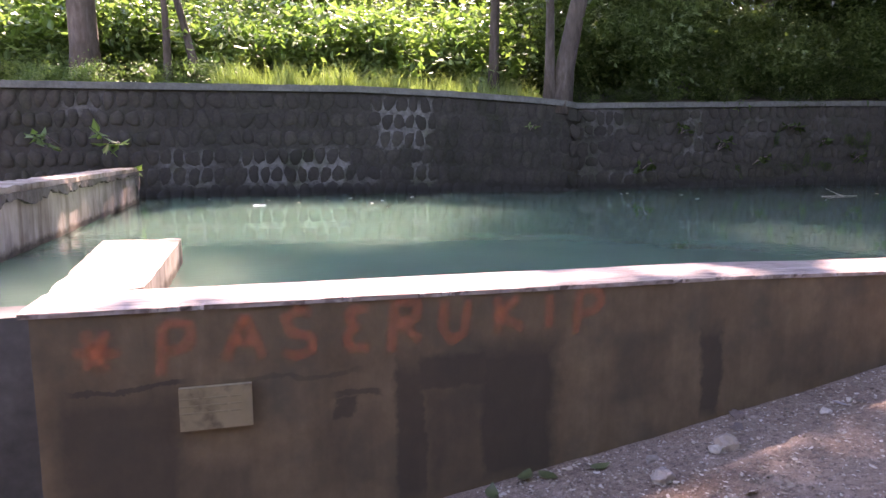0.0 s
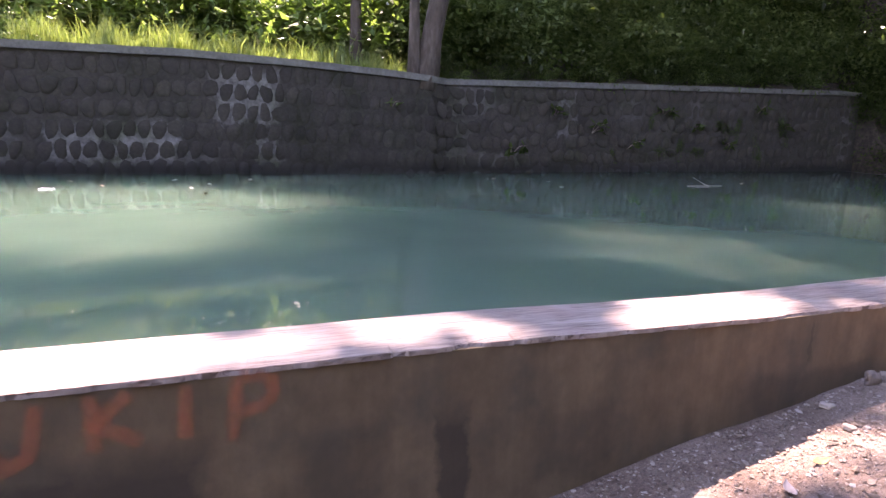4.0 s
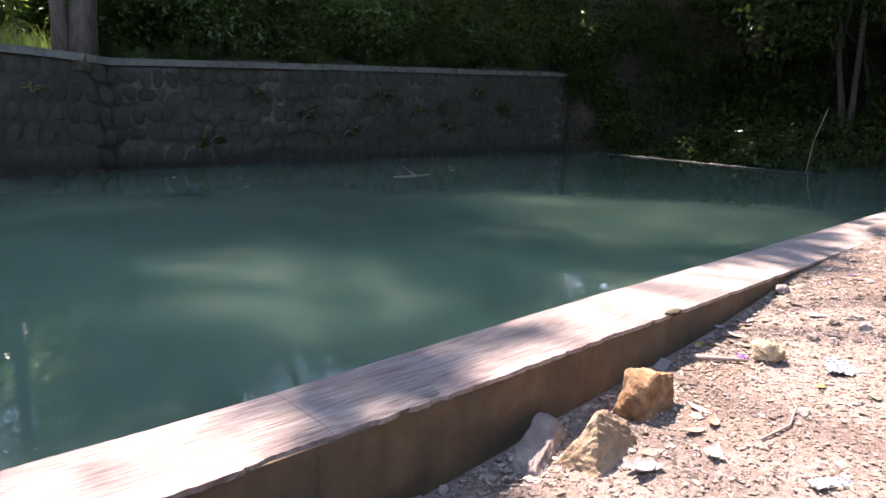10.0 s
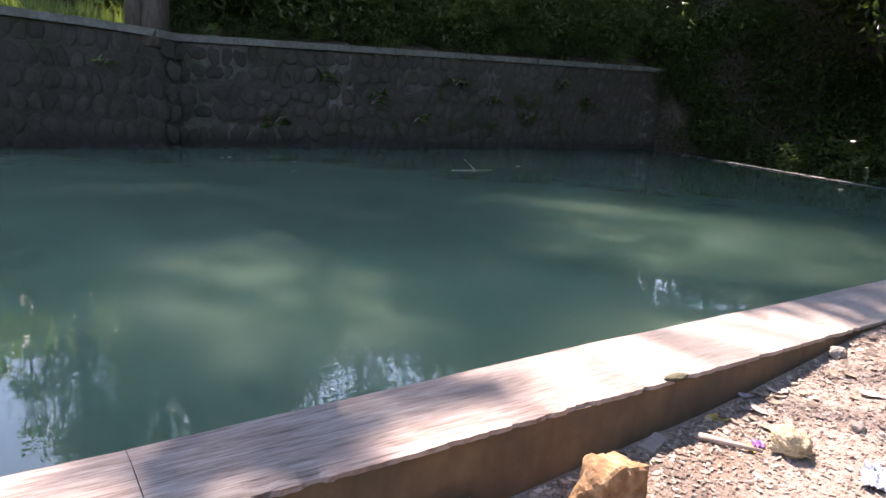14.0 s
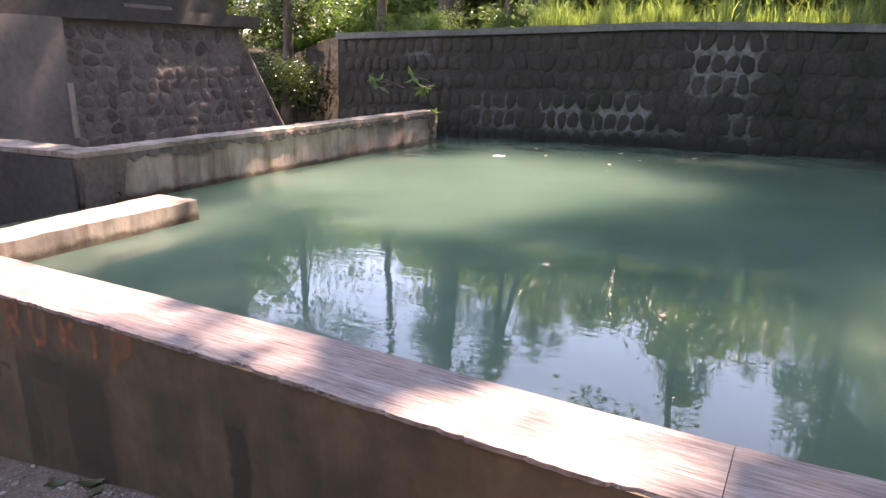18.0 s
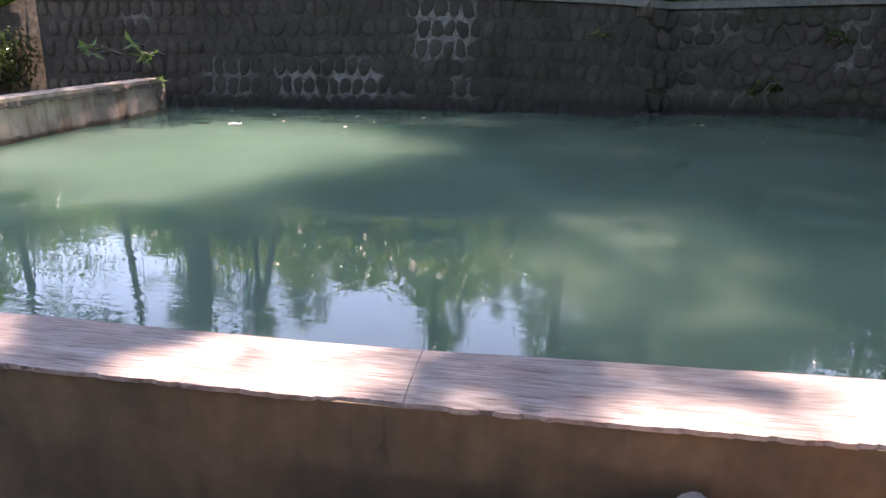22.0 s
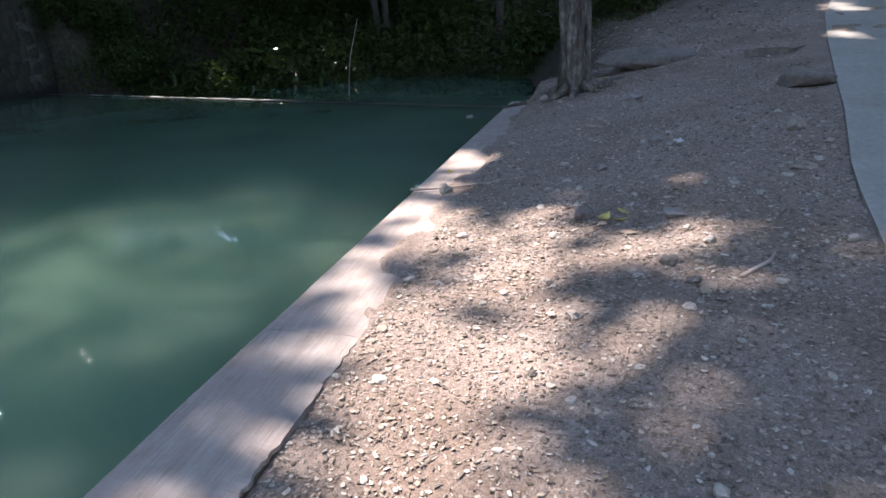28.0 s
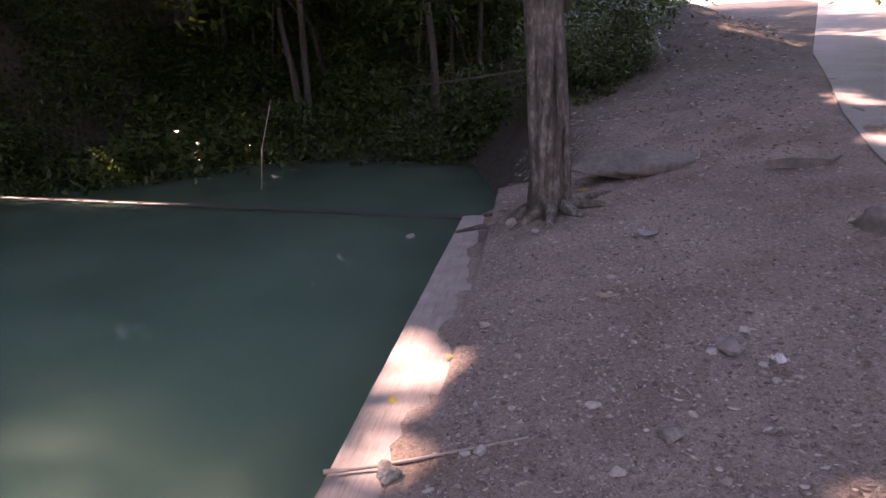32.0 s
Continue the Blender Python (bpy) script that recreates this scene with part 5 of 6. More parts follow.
for sign, x0, wide, z0, tall in (("*", -5.49, 0.26, -0.27, 0.22), ("P", -5.12, 0.2, -0.275, 0.23), ("A", -4.83, 0.21, -0.250, 0.225), ("S", -4.57, 0.19, -0.245, 0.225), ("E", -4.28, 0.18, -0.240, 0.215),
                                  ("R", -4.05, 0.21, -0.230, 0.225), ("U", -3.78, 0.19, -0.230, 0.225), ("K", -3.50, 0.21, -0.220, 0.215), ("I", -3.24, 0.14, -0.210, 0.200), ("P", -3.04, 0.21, -0.225, 0.225)):
    verts, faces, thick = [], [], []
    for layer, stroke in enumerate(LETTERS[sign]):
        fine = []
        for (ax, az), (bx, bz) in zip(stroke, stroke[1:]):
            n = max(int(math.hypot((bx - ax) * wide, (bz - az) * tall) / 0.015), 1)
            fine += [(ax + (bx - ax) * i / n, az + (bz - az) * i / n) for i in range(n)]
        fine.append(stroke[-1])
        fine = [(x0 + px * wide, z0 + pz * tall) for px, pz in fine]
        for i, (px, pz) in enumerate(fine):
            qx, qz = fine[min(i + 1, len(fine) - 1)]
            rx, rz = fine[max(i - 1, 0)]
            d = Vector((qx - rx, 0, qz - rz)).normalized()
            w = 0.034 + 0.01 * noise.noise(Vector((px * 30, pz * 30, 2)))
            o = Vector((-d.z, 0, d.x)) * w
            yy = -0.0012 - 0.0006 * layer
            a = len(verts)
            ends = min(1.0, (i + 0.4) / 2.0, (len(fine) - i - 0.6) / 2.0)
            for k, dense in ((1.0, 0.0), (0.5, 0.75), (0.0, 1.0), (-0.5, 0.75), (-1.0, 0.0)):
                verts.append((px + 5.5 + o.x * k, yy, pz + 0.3 + o.z * k))
                thick.append(dense * max(ends, 0.0))
            if i:
                faces += [(a - 5 + j, a - 4 + j, a + 1 + j, a + j) for j in range(4)]
    covered(mesh_part("letter", verts, faces, SPRAY, graffiti), thick)

# ---- loose things on the ground ----
def lump(seed, sx, sy, sz, sub=2, rough=0.25, facets=0.0):
    """A broken rock."""
    bm = bmesh.new()
    bmesh.ops.create_icosphere(bm, subdivisions=sub, radius=1.0)
    off = Vector((seed * 3.1, seed * 1.7, seed * 0.9))
    rng = random.Random(seed)
    cuts = [(Vector((rng.gauss(0, 1), rng.gauss(0, 1), rng.gauss(0, 1))).normalized(), rng.uniform(0.55, 0.85)) for _ in range(7)]
    for v in bm.verts:
        for nrm, lim in cuts:
            d = v.co.dot(nrm)
            if d > lim:
                v.co -= nrm * (d - lim) * (0.9 if facets else 0.6)
        v.co *= 1 + rough * noise.noise(v.co * 1.3 + off) + rough * 0.35 * noise.noise(v.co * 4 + off) + rough * 0.16 * noise.noise(v.co * 11 + off)
        v.co = Vector((v.co.x * sx, v.co.y * sy, v.co.z * sz))
    return bm


def ground_at(x, y):
    return bumpy(x, y)


def rock(x, y, sx, sy, sz, seed, mat, label, name="rock", turn=0.0, sub=3, sink=0.25, z=None):
    ob = part(name, lump(seed, sx, sy, sz, sub + 1, 0.3 if sub > 2 else 0.55, 1), mat, None, smooth=max(sx, sy) > 0.3)
    ob.matrix_world = Matrix.Translation((x, y, (ground_at(x, y) if z is None else z) + sz * (1 - sink) * 0.8)) @ Matrix.Rotation(turn, 4, "Z")
    return tagged(ob, label, name.replace("_", " "))


def cleft(corners, seed):
    """A rock with broken flat faces."""
    bm = bmesh.new()
    for c in corners:
        bm.verts.new(c)
    hull = bmesh.ops.convex_hull(bm, input=bm.verts[:])
    bmesh.ops.delete(bm, geom=[v for v in hull["geom_interior"] if isinstance(v, bmesh.types.BMVert)], context="VERTS")
    bmesh.ops.subdivide_edges(bm, edges=bm.edges[:], cuts=11, use_grid_fill=True)
    for _ in range(2):
        bmesh.ops.smooth_vert(bm, verts=bm.verts[:], factor=0.5, use_axis_x=True, use_axis_y=True, use_axis_z=True)
    bmesh.ops.recalc_face_normals(bm, faces=bm.faces[:])
    for v in bm.verts:
        v.co += v.normal * (0.015 * noise.noise(v.co * 8 + Vector((seed, 0, 0))) + 0.008 * noise.noise(v.co * 24) + 0.006 * noise.noise(v.co * 60))
    return bm


for x, y, turn, corners, mat, label in (
        (1.62, -0.27, 0.15, [(-0.15, -0.1, -0.03), (0.1, -0.13, -0.04), (0.15, -0.09, 0.16), (-0.04, -0.09, 0.225), (-0.14, -0.07, 0.18), (-0.17, 0.02, 0.1), (-0.12, 0.1, -0.03), (0.13, 0.1, -0.03), (0.13, 0.07, 0.165), (-0.06, 0.07, 0.2)], ROCK_ORANGE, "broken orange-brown rock with a flat cleft face"),
        (1.12, -0.36, 0.1, [(-0.2, -0.12, -0.04), (0.17, -0.15, -0.04), (0.2, 0.1, -0.04), (-0.15, 0.12, -0.04), (-0.05, -0.01, 0.22), (0.1, 0.02, 0.19), (0.18, -0.06, 0.1), (-0.13, -0.07, 0.12)], SANDROCK, "pointed sandy ochre rock beside the pool wall"),
        (1.0, -0.13, 0.35, [(-0.24, -0.1, -0.04), (-0.2, 0.08, -0.04), (0.2, 0.1, -0.03), (0.2, -0.1, -0.03), (-0.21, -0.06, 0.03), (-0.16, 0.06, 0.06), (0.1, -0.06, 0.11), (0.14, 0.06, 0.14), (0.2, -0.02, 0.09)], ROCK_GREY, "grey slanting rock against the pool wall")):
    ob = part("rock", cleft(corners, x), mat)
    ob.matrix_world = Matrix.Translation((x, y, ground_at(x, y))) @ Matrix.Rotation(turn, 4, "Z")
    tagged(ob, label, "rock")
broken = part("broken_end", lump(91, 0.035, 0.17, 0.21, 3, 0.5, 1), SLAB, plat, "rough stone bared where plaster peeled")
broken.location = (-6.66, 9.7, 0.13)
rock(0.35, -0.07, 0.05, 0.035, 0.06, 31, SLAB, "small grey rock leaning on the wall")
rock(3.78, -0.07, 0.06, 0.05, 0.04, 33, ROCK_GREY, "mossy stone at the foot of the wall")
rock(7.06, -0.99, 0.085, 0.06, 0.045, 41, RIVER, "flat angular grey stone on the dirt")
rock(6.95, -1.52, 0.11, 0.07, 0.02, 43, ROCK_GREY, "thin grey slate piece on the dirt")
rock(8.69, -2.52, 0.1, 0.08, 0.06, 45, GRAVEL, "pale angular stone near the road edge")
rock(8.04, 0.17, 0.065, 0.055, 0.05, 47, PALESTONE, "pale stone lying on the pool coping", z=0.05)
rock(8.17, -1.06, 0.06, 0.05, 0.035, 49, ROCK_GREY, "flat stone on the dirt")
rock(8.95, -1.49, 0.1, 0.07, 0.04, 51, ROCK_GREY, "flat stone on the dirt")
rock(-2.77, -0.5, 0.06, 0.05, 0.045, 53, ROCK_GREY, "grey stone near the wall foot")
rock(-2.32, -0.38, 0.06, 0.055, 0.05, 55, GRAVEL, "pale rounded stone near the wall foot")
rock(10.45, -2.95, 0.34, 0.25, 0.12, 64, SLAB, "broken concrete block lying near the road", name="concrete_chunk", turn=0.5, sink=0.6)
rock(13.5, -1.8, 0.95, 0.36, 0.16, 63, SLAB, "long flat weathered stone slab across the slope", name="rock_slab", turn=1.95, sink=0.75)
slab = part("rock_slab", block(-0.3, 0.3, -0.2, 0.2, -0.06, 0.03, (10, 8, 2), 0.02, 0.04, 4), SLAB)
slab.matrix_world = pose(12.6, -3.1, ground_at(12.6, -3.1) + 0.005, 3, 6, 60)
tagged(slab, "small flat stone slab near the road edge", "stone slab")

MOSSY = surface("mossy_stone", [(0.3, (0.035, 0.032, 0.02)), (0.5, (0.08, 0.072, 0.042)), (0.75, (0.15, 0.13, 0.085))], 40, 9, 0.95, 1.0, 0.01)
rock(2.36, 0.005, 0.085, 0.03, 0.016, 81, MOSSY, "mossy lump of broken mortar on the coping edge", z=-0.012)
# stones that stand out among the gravel
for k, (x, y, size, flat, mat, what) in enumerate(((2.98, -0.57, 0.042, 0.8, ROCK_GREY, "rounded grey"), (3.08, -0.66, 0.045, 0.45, SLAB, "flat brown"), (3.26, -0.75, 0.045, 0.7, PALESTONE, "angular white"), (2.97, -0.69, 0.035, 0.8, PALESTONE, "white"),
                                                   (3.05, -0.78, 0.025, 0.7, RIVER, "brown"), (3.18, -0.9, 0.045, 0.6, PALESTONE, "angular pale"), (3.81, -0.72, 0.035, 0.7, RIVER, "grey-brown"), (3.8, -0.83, 0.026, 0.9, ROCK_GREY, "rounded grey"), (3.96, -1.02, 0.036, 0.6, GRAVEL, "pale"),
                                                   (3.97, -1.8, 0.075, 0.5, SANDROCK, "flat ochre"), (3.31, -1.65, 0.03, 0.8, PALESTONE, "smooth pale"), (3.52, -1.55, 0.045, 0.4, PALESTONE, "flat white"), (3.32, -1.56, 0.03, 0.5, PALESTONE, "angular white"), (3.68, -1.72, 0.04, 0.4, SLAB, "flat grey"),
                                                   (3.49, -1.35, 0.035, 0.6, PALESTONE, "pale"), (3.52, -0.79, 0.04, 0.7, SLAB, "dark"), (3.4, -0.66, 0.05, 0.5, PALESTONE, "broken pale"), (4.41, -0.16, 0.04, 0.6, ROCK_GREY, "grey"), (4.51, -1.32, 0.04, 0.5, SLAB, "brown"), (5.22, -0.87, 0.03, 0.7, SLAB, "dark"), (5.7, -1.0, 0.04, 0.6, GRAVEL, "pale"),
                                                   (3.27, -0.59, 0.04, 0.7, RIVER, "dark brown"), (3.19, -0.84, 0.03, 0.6, GRAVEL, "pale"), (3.81, -0.06, 0.03, 0.7, SANDROCK, "ochre"), (2.39, -0.52, 0.02, 0.4, PALESTONE, "small white"), (6.23, -1.44, 0.05, 0.8, SLAB, "dark brown"), (6.0, -1.54, 0.045, 0.7, SLAB, "dark"), (6.09, -0.85, 0.04, 0.5, GRAVEL, "pale"),
                                                   (6.2, -0.48, 0.05, 0.15, PALESTONE, "thin pale"), (6.29, -1.8, 0.04, 0.6, ROCK_GREY, "grey"), (7.64, -2.39, 0.06, 0.5, GRAVEL, "pale"), (6.95, -2.24, 0.05, 0.6, ROCK_GREY, "grey"), (-2.77, -0.48, 0.07, 0.4, PALESTONE, "flat pale"), (-2.36, -0.38, 0.05, 0.8, PALESTONE, "pale yellowish"),
                                                   (-2.68, -0.26, 0.045, 0.6, ROCK_GREY, "rounded grey"), (-2.0, -0.07, 0.05, 0.9, RIVER, "brown"), (-2.1, -0.2, 0.04, 0.6, RIVER, "brown"), (2.7, -1.2, 0.035, 0.6, GRAVEL, "pale"), (2.2, -1.05, 0.03, 0.6, PALESTONE, "pale"))):
    rock(x, y, size, size * 0.75, size * flat, 200 + k, mat, what + " stone lying among the gravel", name="stone", turn=k * 1.3, sub=2, sink=0.6)

# coconut husk, stick, bags and scraps
husk = part("coconut_husk", lump(61, 0.105, 0.085, 0.06, 4, 0.5, 1), HUSK, None, smooth=True)
frng = random.Random(61)
verts, faces = [], []
for k in range(260):
    a, e = frng.uniform(0, 6.28), frng.uniform(-0.1, 1.4)
    out = Vector((math.cos(a) * math.cos(e), math.sin(a) * math.cos(e), math.sin(e)))
    o = Vector((out.x * 0.098, out.y * 0.08, out.z * 0.055))
    d = (Vector((1, 0.25, 0)) - out * out.x * 0.95 + Vector((frng.gauss(0, 0.25), frng.gauss(0, 0.25), frng.gauss(0, 0.2))) + out * 0.12).normalized() * frng.uniform(0.03, 0.075)
    q = out.cross(d).normalized() * 0.0016
    n0 = len(verts)
    verts += [o - q, o + q, o + d * 0.5 + q + out * 0.004, o + d, o + d * 0.5 - q + out * 0.004]
    faces += [(n0, n0 + 1, n0 + 2, n0 + 4), (n0 + 4, n0 + 2, n0 + 3)]
mesh_part("coir_tuft", verts, faces, HUSK, husk, "loose pale coir fibres")
husk.matrix_world = pose(2.56, -0.49, ground_at(2.56, -0.49) + 0.045, 8, 5, 20)
tagged(husk, "dry yellowish coconut husk on the dirt", "husk")


def stick(points, r, label, name="stick", mat=None):
    v, f = tube([Vector(p) for p in points], [r * (1 - 0.5 * i / (len(points) - 1)) for i in range(len(points))], 7, 0.3)
    return tagged(mesh_part(name, v, f, mat or TWIG, smooth=True), label, "stick")


def on_ground(pairs, lift=0.012):
    return [(x, y, ground_at(x, y) + lift) for x, y in pairs]


stick(on_ground([(2.36, -0.14), (2.4, -0.28), (2.46, -0.42)], 0.02), 0.018, "pale dry stick beside the husk")
stick(on_ground([(1.6, -0.86), (1.8, -0.9), (2.0, -0.85), (2.14, -0.76)]), 0.006, "thin curved dry twig")
stick([(8.02, 0.46, 0.075), (8.1, 0.2, 0.075), (8.2, -0.1, 0.095), (8.28, -0.45, 0.145)], 0.011, "thin stick lying across the coping")
stick(on_ground([(6.0, -1.75), (6.15, -1.9), (6.3, -1.95)]), 0.012, "short brown stick on the dirt")
stick(on_ground([(3.7, -1.1), (3.65, -1.25), (3.75, -1.35)]), 0.005, "thin dry twig on the dirt")
stick([(12.7, -2.3, 0.75), (13.1, -2.2, 0.77), (13.5, -2.3, 0.85)], 0.012, "thin stick on the leafy slope")
stick([(6.95, 7.9, WATER + 0.01), (7.1, 8.2, WATER + 0.03), (7.2, 8.6, WATER + 0.12)], 0.014, "bare twig floating on the pool")
stick([(6.5, 8.0, WATER + 0.005), (6.9, 7.9, WATER + 0.015), (7.4, 8.0, WATER + 0.005)], 0.01, "bare twig floating on the pool")
stick([(17.9, 4.9, -0.4), (18.0, 4.85, 0.4), (18.3, 4.7, 1.3)], 0.012, "thin pale branch hanging over the stream")
stick([(12.45, -0.45, 1.77), (15.0, 0.87, 1.6), (17.5, 2.05, 1.49)], 0.014, "long bare branch reaching from the tree over the stream", mat=SHADEBARK)
stick([(12.45, -0.45, 1.66), (13.0, -0.3, 1.61), (13.7, -0.08, 1.57)], 0.009, "thin bare branch on the tree trunk", mat=SHADEBARK)
can = bmesh.new()
bmesh.ops.create_cone(can, cap_ends=True, segments=16, radius1=0.034, radius2=0.032, depth=0.11)
bmesh.ops.bevel(can, geom=[e for e in can.edges if len(e.link_faces) == 2 and e.calc_face_angle() > 1], offset=0.006, segments=2, affect="EDGES")
can = part("can", can, PALESTONE, None, smooth=True)
can.matrix_world = pose(13.25, 1.05, WATER + 0.012, 90, 20, 62)
tagged(can, "small pale can floating beside the weir", "can")
rock(12.2, -0.2, 0.07, 0.06, 0.06, 71, PALESTONE, "pale stone beside the tree roots")


def scrap(x, y, w, d, mat, name, label, category, turn=0.0, crumple=0.02, z=None, seed=1):
    """A crumpled sheet with thickness."""
    bm = bmesh.new()
    bmesh.ops.create_grid(bm, x_segments=15, y_segments=13, size=0.5)
    for v in bm.verts:
        n = noise.noise(Vector((v.co.x * 5 + seed, v.co.y * 5, seed))) + 0.45 * noise.noise(Vector((v.co.x * 14, v.co.y * 14 + seed, 2)))
        v.co = Vector((v.co.x * w * (1 + 0.2 * n), v.co.y * d * (1 - 0.2 * n), abs(n) * crumple * 2))
    bmesh.ops.solidify(bm, geom=bm.faces[:], thickness=0.002)
    ob = part(name, bm, mat, None)
    ob.matrix_world = pose(x, y, (ground_at(x, y) if z is None else z) + 0.006, 0, 0, turn)
    return tagged(ob, label, category)


scrap(2.62, -0.83, 0.22, 0.14, BLUEBAG, "plastic_bag", "crumpled faded blue plastic bag", "plastic bag", 20, 0.014, seed=2)
scrap(1.42, -1.21, 0.2, 0.06, FOIL, "plastic_strip", "crumpled pale plastic strip on the dirt", "litter", -30, 0.01, seed=3)
scrap(3.62, -1.83, 0.11, 0.075, PAPER, "paper_scrap", "white printed paper scrap on the dirt", "litter", 70, 0.006, seed=4)
slate = part("slate_piece", block(-0.085, 0.085, -0.035, 0.035, -0.008, 0.008, (3, 2, 1), 0.003), ROCK_GREY)
slate.matrix_world = pose(2.16, -0.07, ground_at(2.16, -0.07) + 0.018, 4, -3, 15)
tagged(slate, "thin grey slate piece at the wall foot", "slate")
scrap(2.52, -0.36, 0.06, 0.05, PURPLE, "wrapper", "torn violet candy wrapper beside the stick", "wrapper", 50, 0.015, seed=6)
scrap(4.05, -0.28, 0.035, 0.02, PURPLE, "wrapper", "torn violet candy wrapper on the dirt", "wrapper", 10, 0.01, seed=7)
scrap(4.3, -0.35, 0.03, 0.025, PURPLE, "wrapper", "torn violet candy wrapper on the dirt", "wrapper", 80, 0.01, seed=8)
scrap(3.4, -1.25, 0.05, 0.03, TEAL, "wrapper", "small green wrapper on the dirt", "wrapper", 80, 0.012, seed=9)
scrap(8.75, -1.67, 0.08, 0.06, FOIL, "paper_scrap", "small crumpled white paper on the dirt", "litter", 30, 0.02, seed=10)
scrap(-4.6, 8.4, 0.2, 0.12, PAPER, "plastic_scrap", "white plastic scrap floating on the pool", "litter", 10, 0.02, z=WATER - 0.006, seed=11)


def fallen_leaf(x, y, size, mat, label, turn, z=None, curl=0.25):
    rows, verts, faces = 7, [], []
    for i in range(rows):
        t = i / (rows - 1)
        w = math.sin(math.pi * min(t * 1.05 + 0.02, 1)) ** 0.8 * 0.24 + 0.004
        for s in (-1, 0, 1):
            verts.append((size * (t - 0.5), size * w * s, size * curl * ((t - 0.5) ** 2 + 0.5 * w * abs(s))))
    for i in range(rows - 1):
        for j in range(2):
            a = i * 3 + j
            faces.append((a, a + 1, a + 4, a + 3))
    ob = mesh_part("fallen_leaf", verts, faces, mat, smooth=True)
    ob.matrix_world = pose(x, y, (ground_at(x, y) if z is None else z) + 0.008, 8, -6, turn)
    return tagged(ob, label, "leaf", "fallen leaves on the path")


for k, (x, y, s, m, what) in enumerate(((3.52, -0.17, 0.12, DRYLEAF, "tan"), (3.56, -0.24, 0.1, DRYLEAF, "tan"), (2.62, -0.1, 0.1, YELLOWLEAF, "yellow"), (3.02, -0.08, 0.11, DRYLEAF, "tan"), (2.98, -0.16, 0.1, DRYLEAF, "tan"),
                                        (6.98, -1.11, 0.14, YELLOWLEAF, "yellow"), (7.07, -1.23, 0.14, YELLOWLEAF, "yellow"), (6.92, -1.2, 0.12, YELLOWLEAF, "yellow"), (6.85, -1.1, 0.12, DRYLEAF, "tan"), (6.7, -1.25, 0.12, DRYLEAF, "tan"),
                                        (1.11, -0.6, 0.17, GREYLEAF, "grey"), (1.38, -0.76, 0.13, FOILLEAF, "bleached"), (1.75, -0.5, 0.14, GREYLEAF, "grey"), (1.5, -0.6, 0.12, DRYLEAF, "tan"), (11.09, -1.4, 0.25, GREYLEAF, "grey"),
                                        (13.1, -0.98, 0.16, YELLOWLEAF, "yellow"), (-0.6, -0.51, 0.09, YELLOWLEAF, "yellow"), (-0.9, -0.6, 0.11, GREYLEAF, "grey"), (-1.5, -0.3, 0.12, GREYLEAF, "grey"), (2.3, -0.85, 0.08, YELLOWLEAF, "yellow"),
                                        (9.9, -0.95, 0.16, DRYLEAF, "tan"), (5.9, -1.6, 0.14, DRYLEAF, "tan"), (7.6, -2.3, 0.14, DRYLEAF, "tan"),
                                        (3.09, -0.09, 0.1, FOILLEAF, "bleached"), (3.06, -0.14, 0.08, DRYLEAF, "tan"), (3.13, -0.13, 0.07, FOILLEAF, "bleached"), (2.94, -0.03, 0.09, GREYLEAF, "grey"), (2.61, -0.06, 0.12, YELLOWLEAF, "yellow"), (2.84, -0.16, 0.13, FOILLEAF, "bleached"), (2.8, -0.12, 0.1, GREYLEAF, "grey"), (3.18, -0.2, 0.09, DRYLEAF, "tan"),
                                        (3.38, -0.44, 0.12, FOILLEAF, "bleached"), (3.3, -0.4, 0.08, DRYLEAF, "tan"), (2.47, -0.36, 0.08, YELLOWLEAF, "yellow"), (2.7, -0.3, 0.12, DRYLEAF, "tan"), (1.09, -0.61, 0.16, GREYLEAF, "grey"), (1.37, -0.77, 0.12, FOILLEAF, "bleached"), (1.25, -0.55, 0.11, DRYLEAF, "tan"), (1.65, -0.62, 0.12, DRYLEAF, "tan"), (3.3, -1.23, 0.11, DRYLEAF, "tan"), (3.27, -0.95, 0.1, DRYLEAF, "tan"),
                                        (-3.32, -0.06, 0.16, GREENLEAF, "green"), (-3.2, -0.1, 0.14, GREENLEAF, "green"), (-2.94, -0.18, 0.12, GREENLEAF, "green"), (-3.53, -0.12, 0.15, GREENLEAF, "green"))):
    fallen_leaf(x, y, s, m, what + (" fresh" if what == "green" else " dry") + " leaf lying on the dirt", k * 67, curl=0.25 + 0.3 * (k % 3))
fallen_leaf(8.75, 0.3, 0.1, YELLOWLEAF, "yellow leaf lying on the pool coping", 20, 0.05)
fallen_leaf(9.3, 0.06, 0.09, YELLOWLEAF, "yellow leaf lying on the pool coping", 80, 0.07)
rng = random.Random(77)
for k in range(14):
    fallen_leaf(rng.uniform(-6, 12), rng.uniform(7.5, 10.3), 0.12, (DRYLEAF, FOILLEAF)[k % 2], "small pale leaf floating on the pool", k * 50, WATER - 0.002, 0.1)

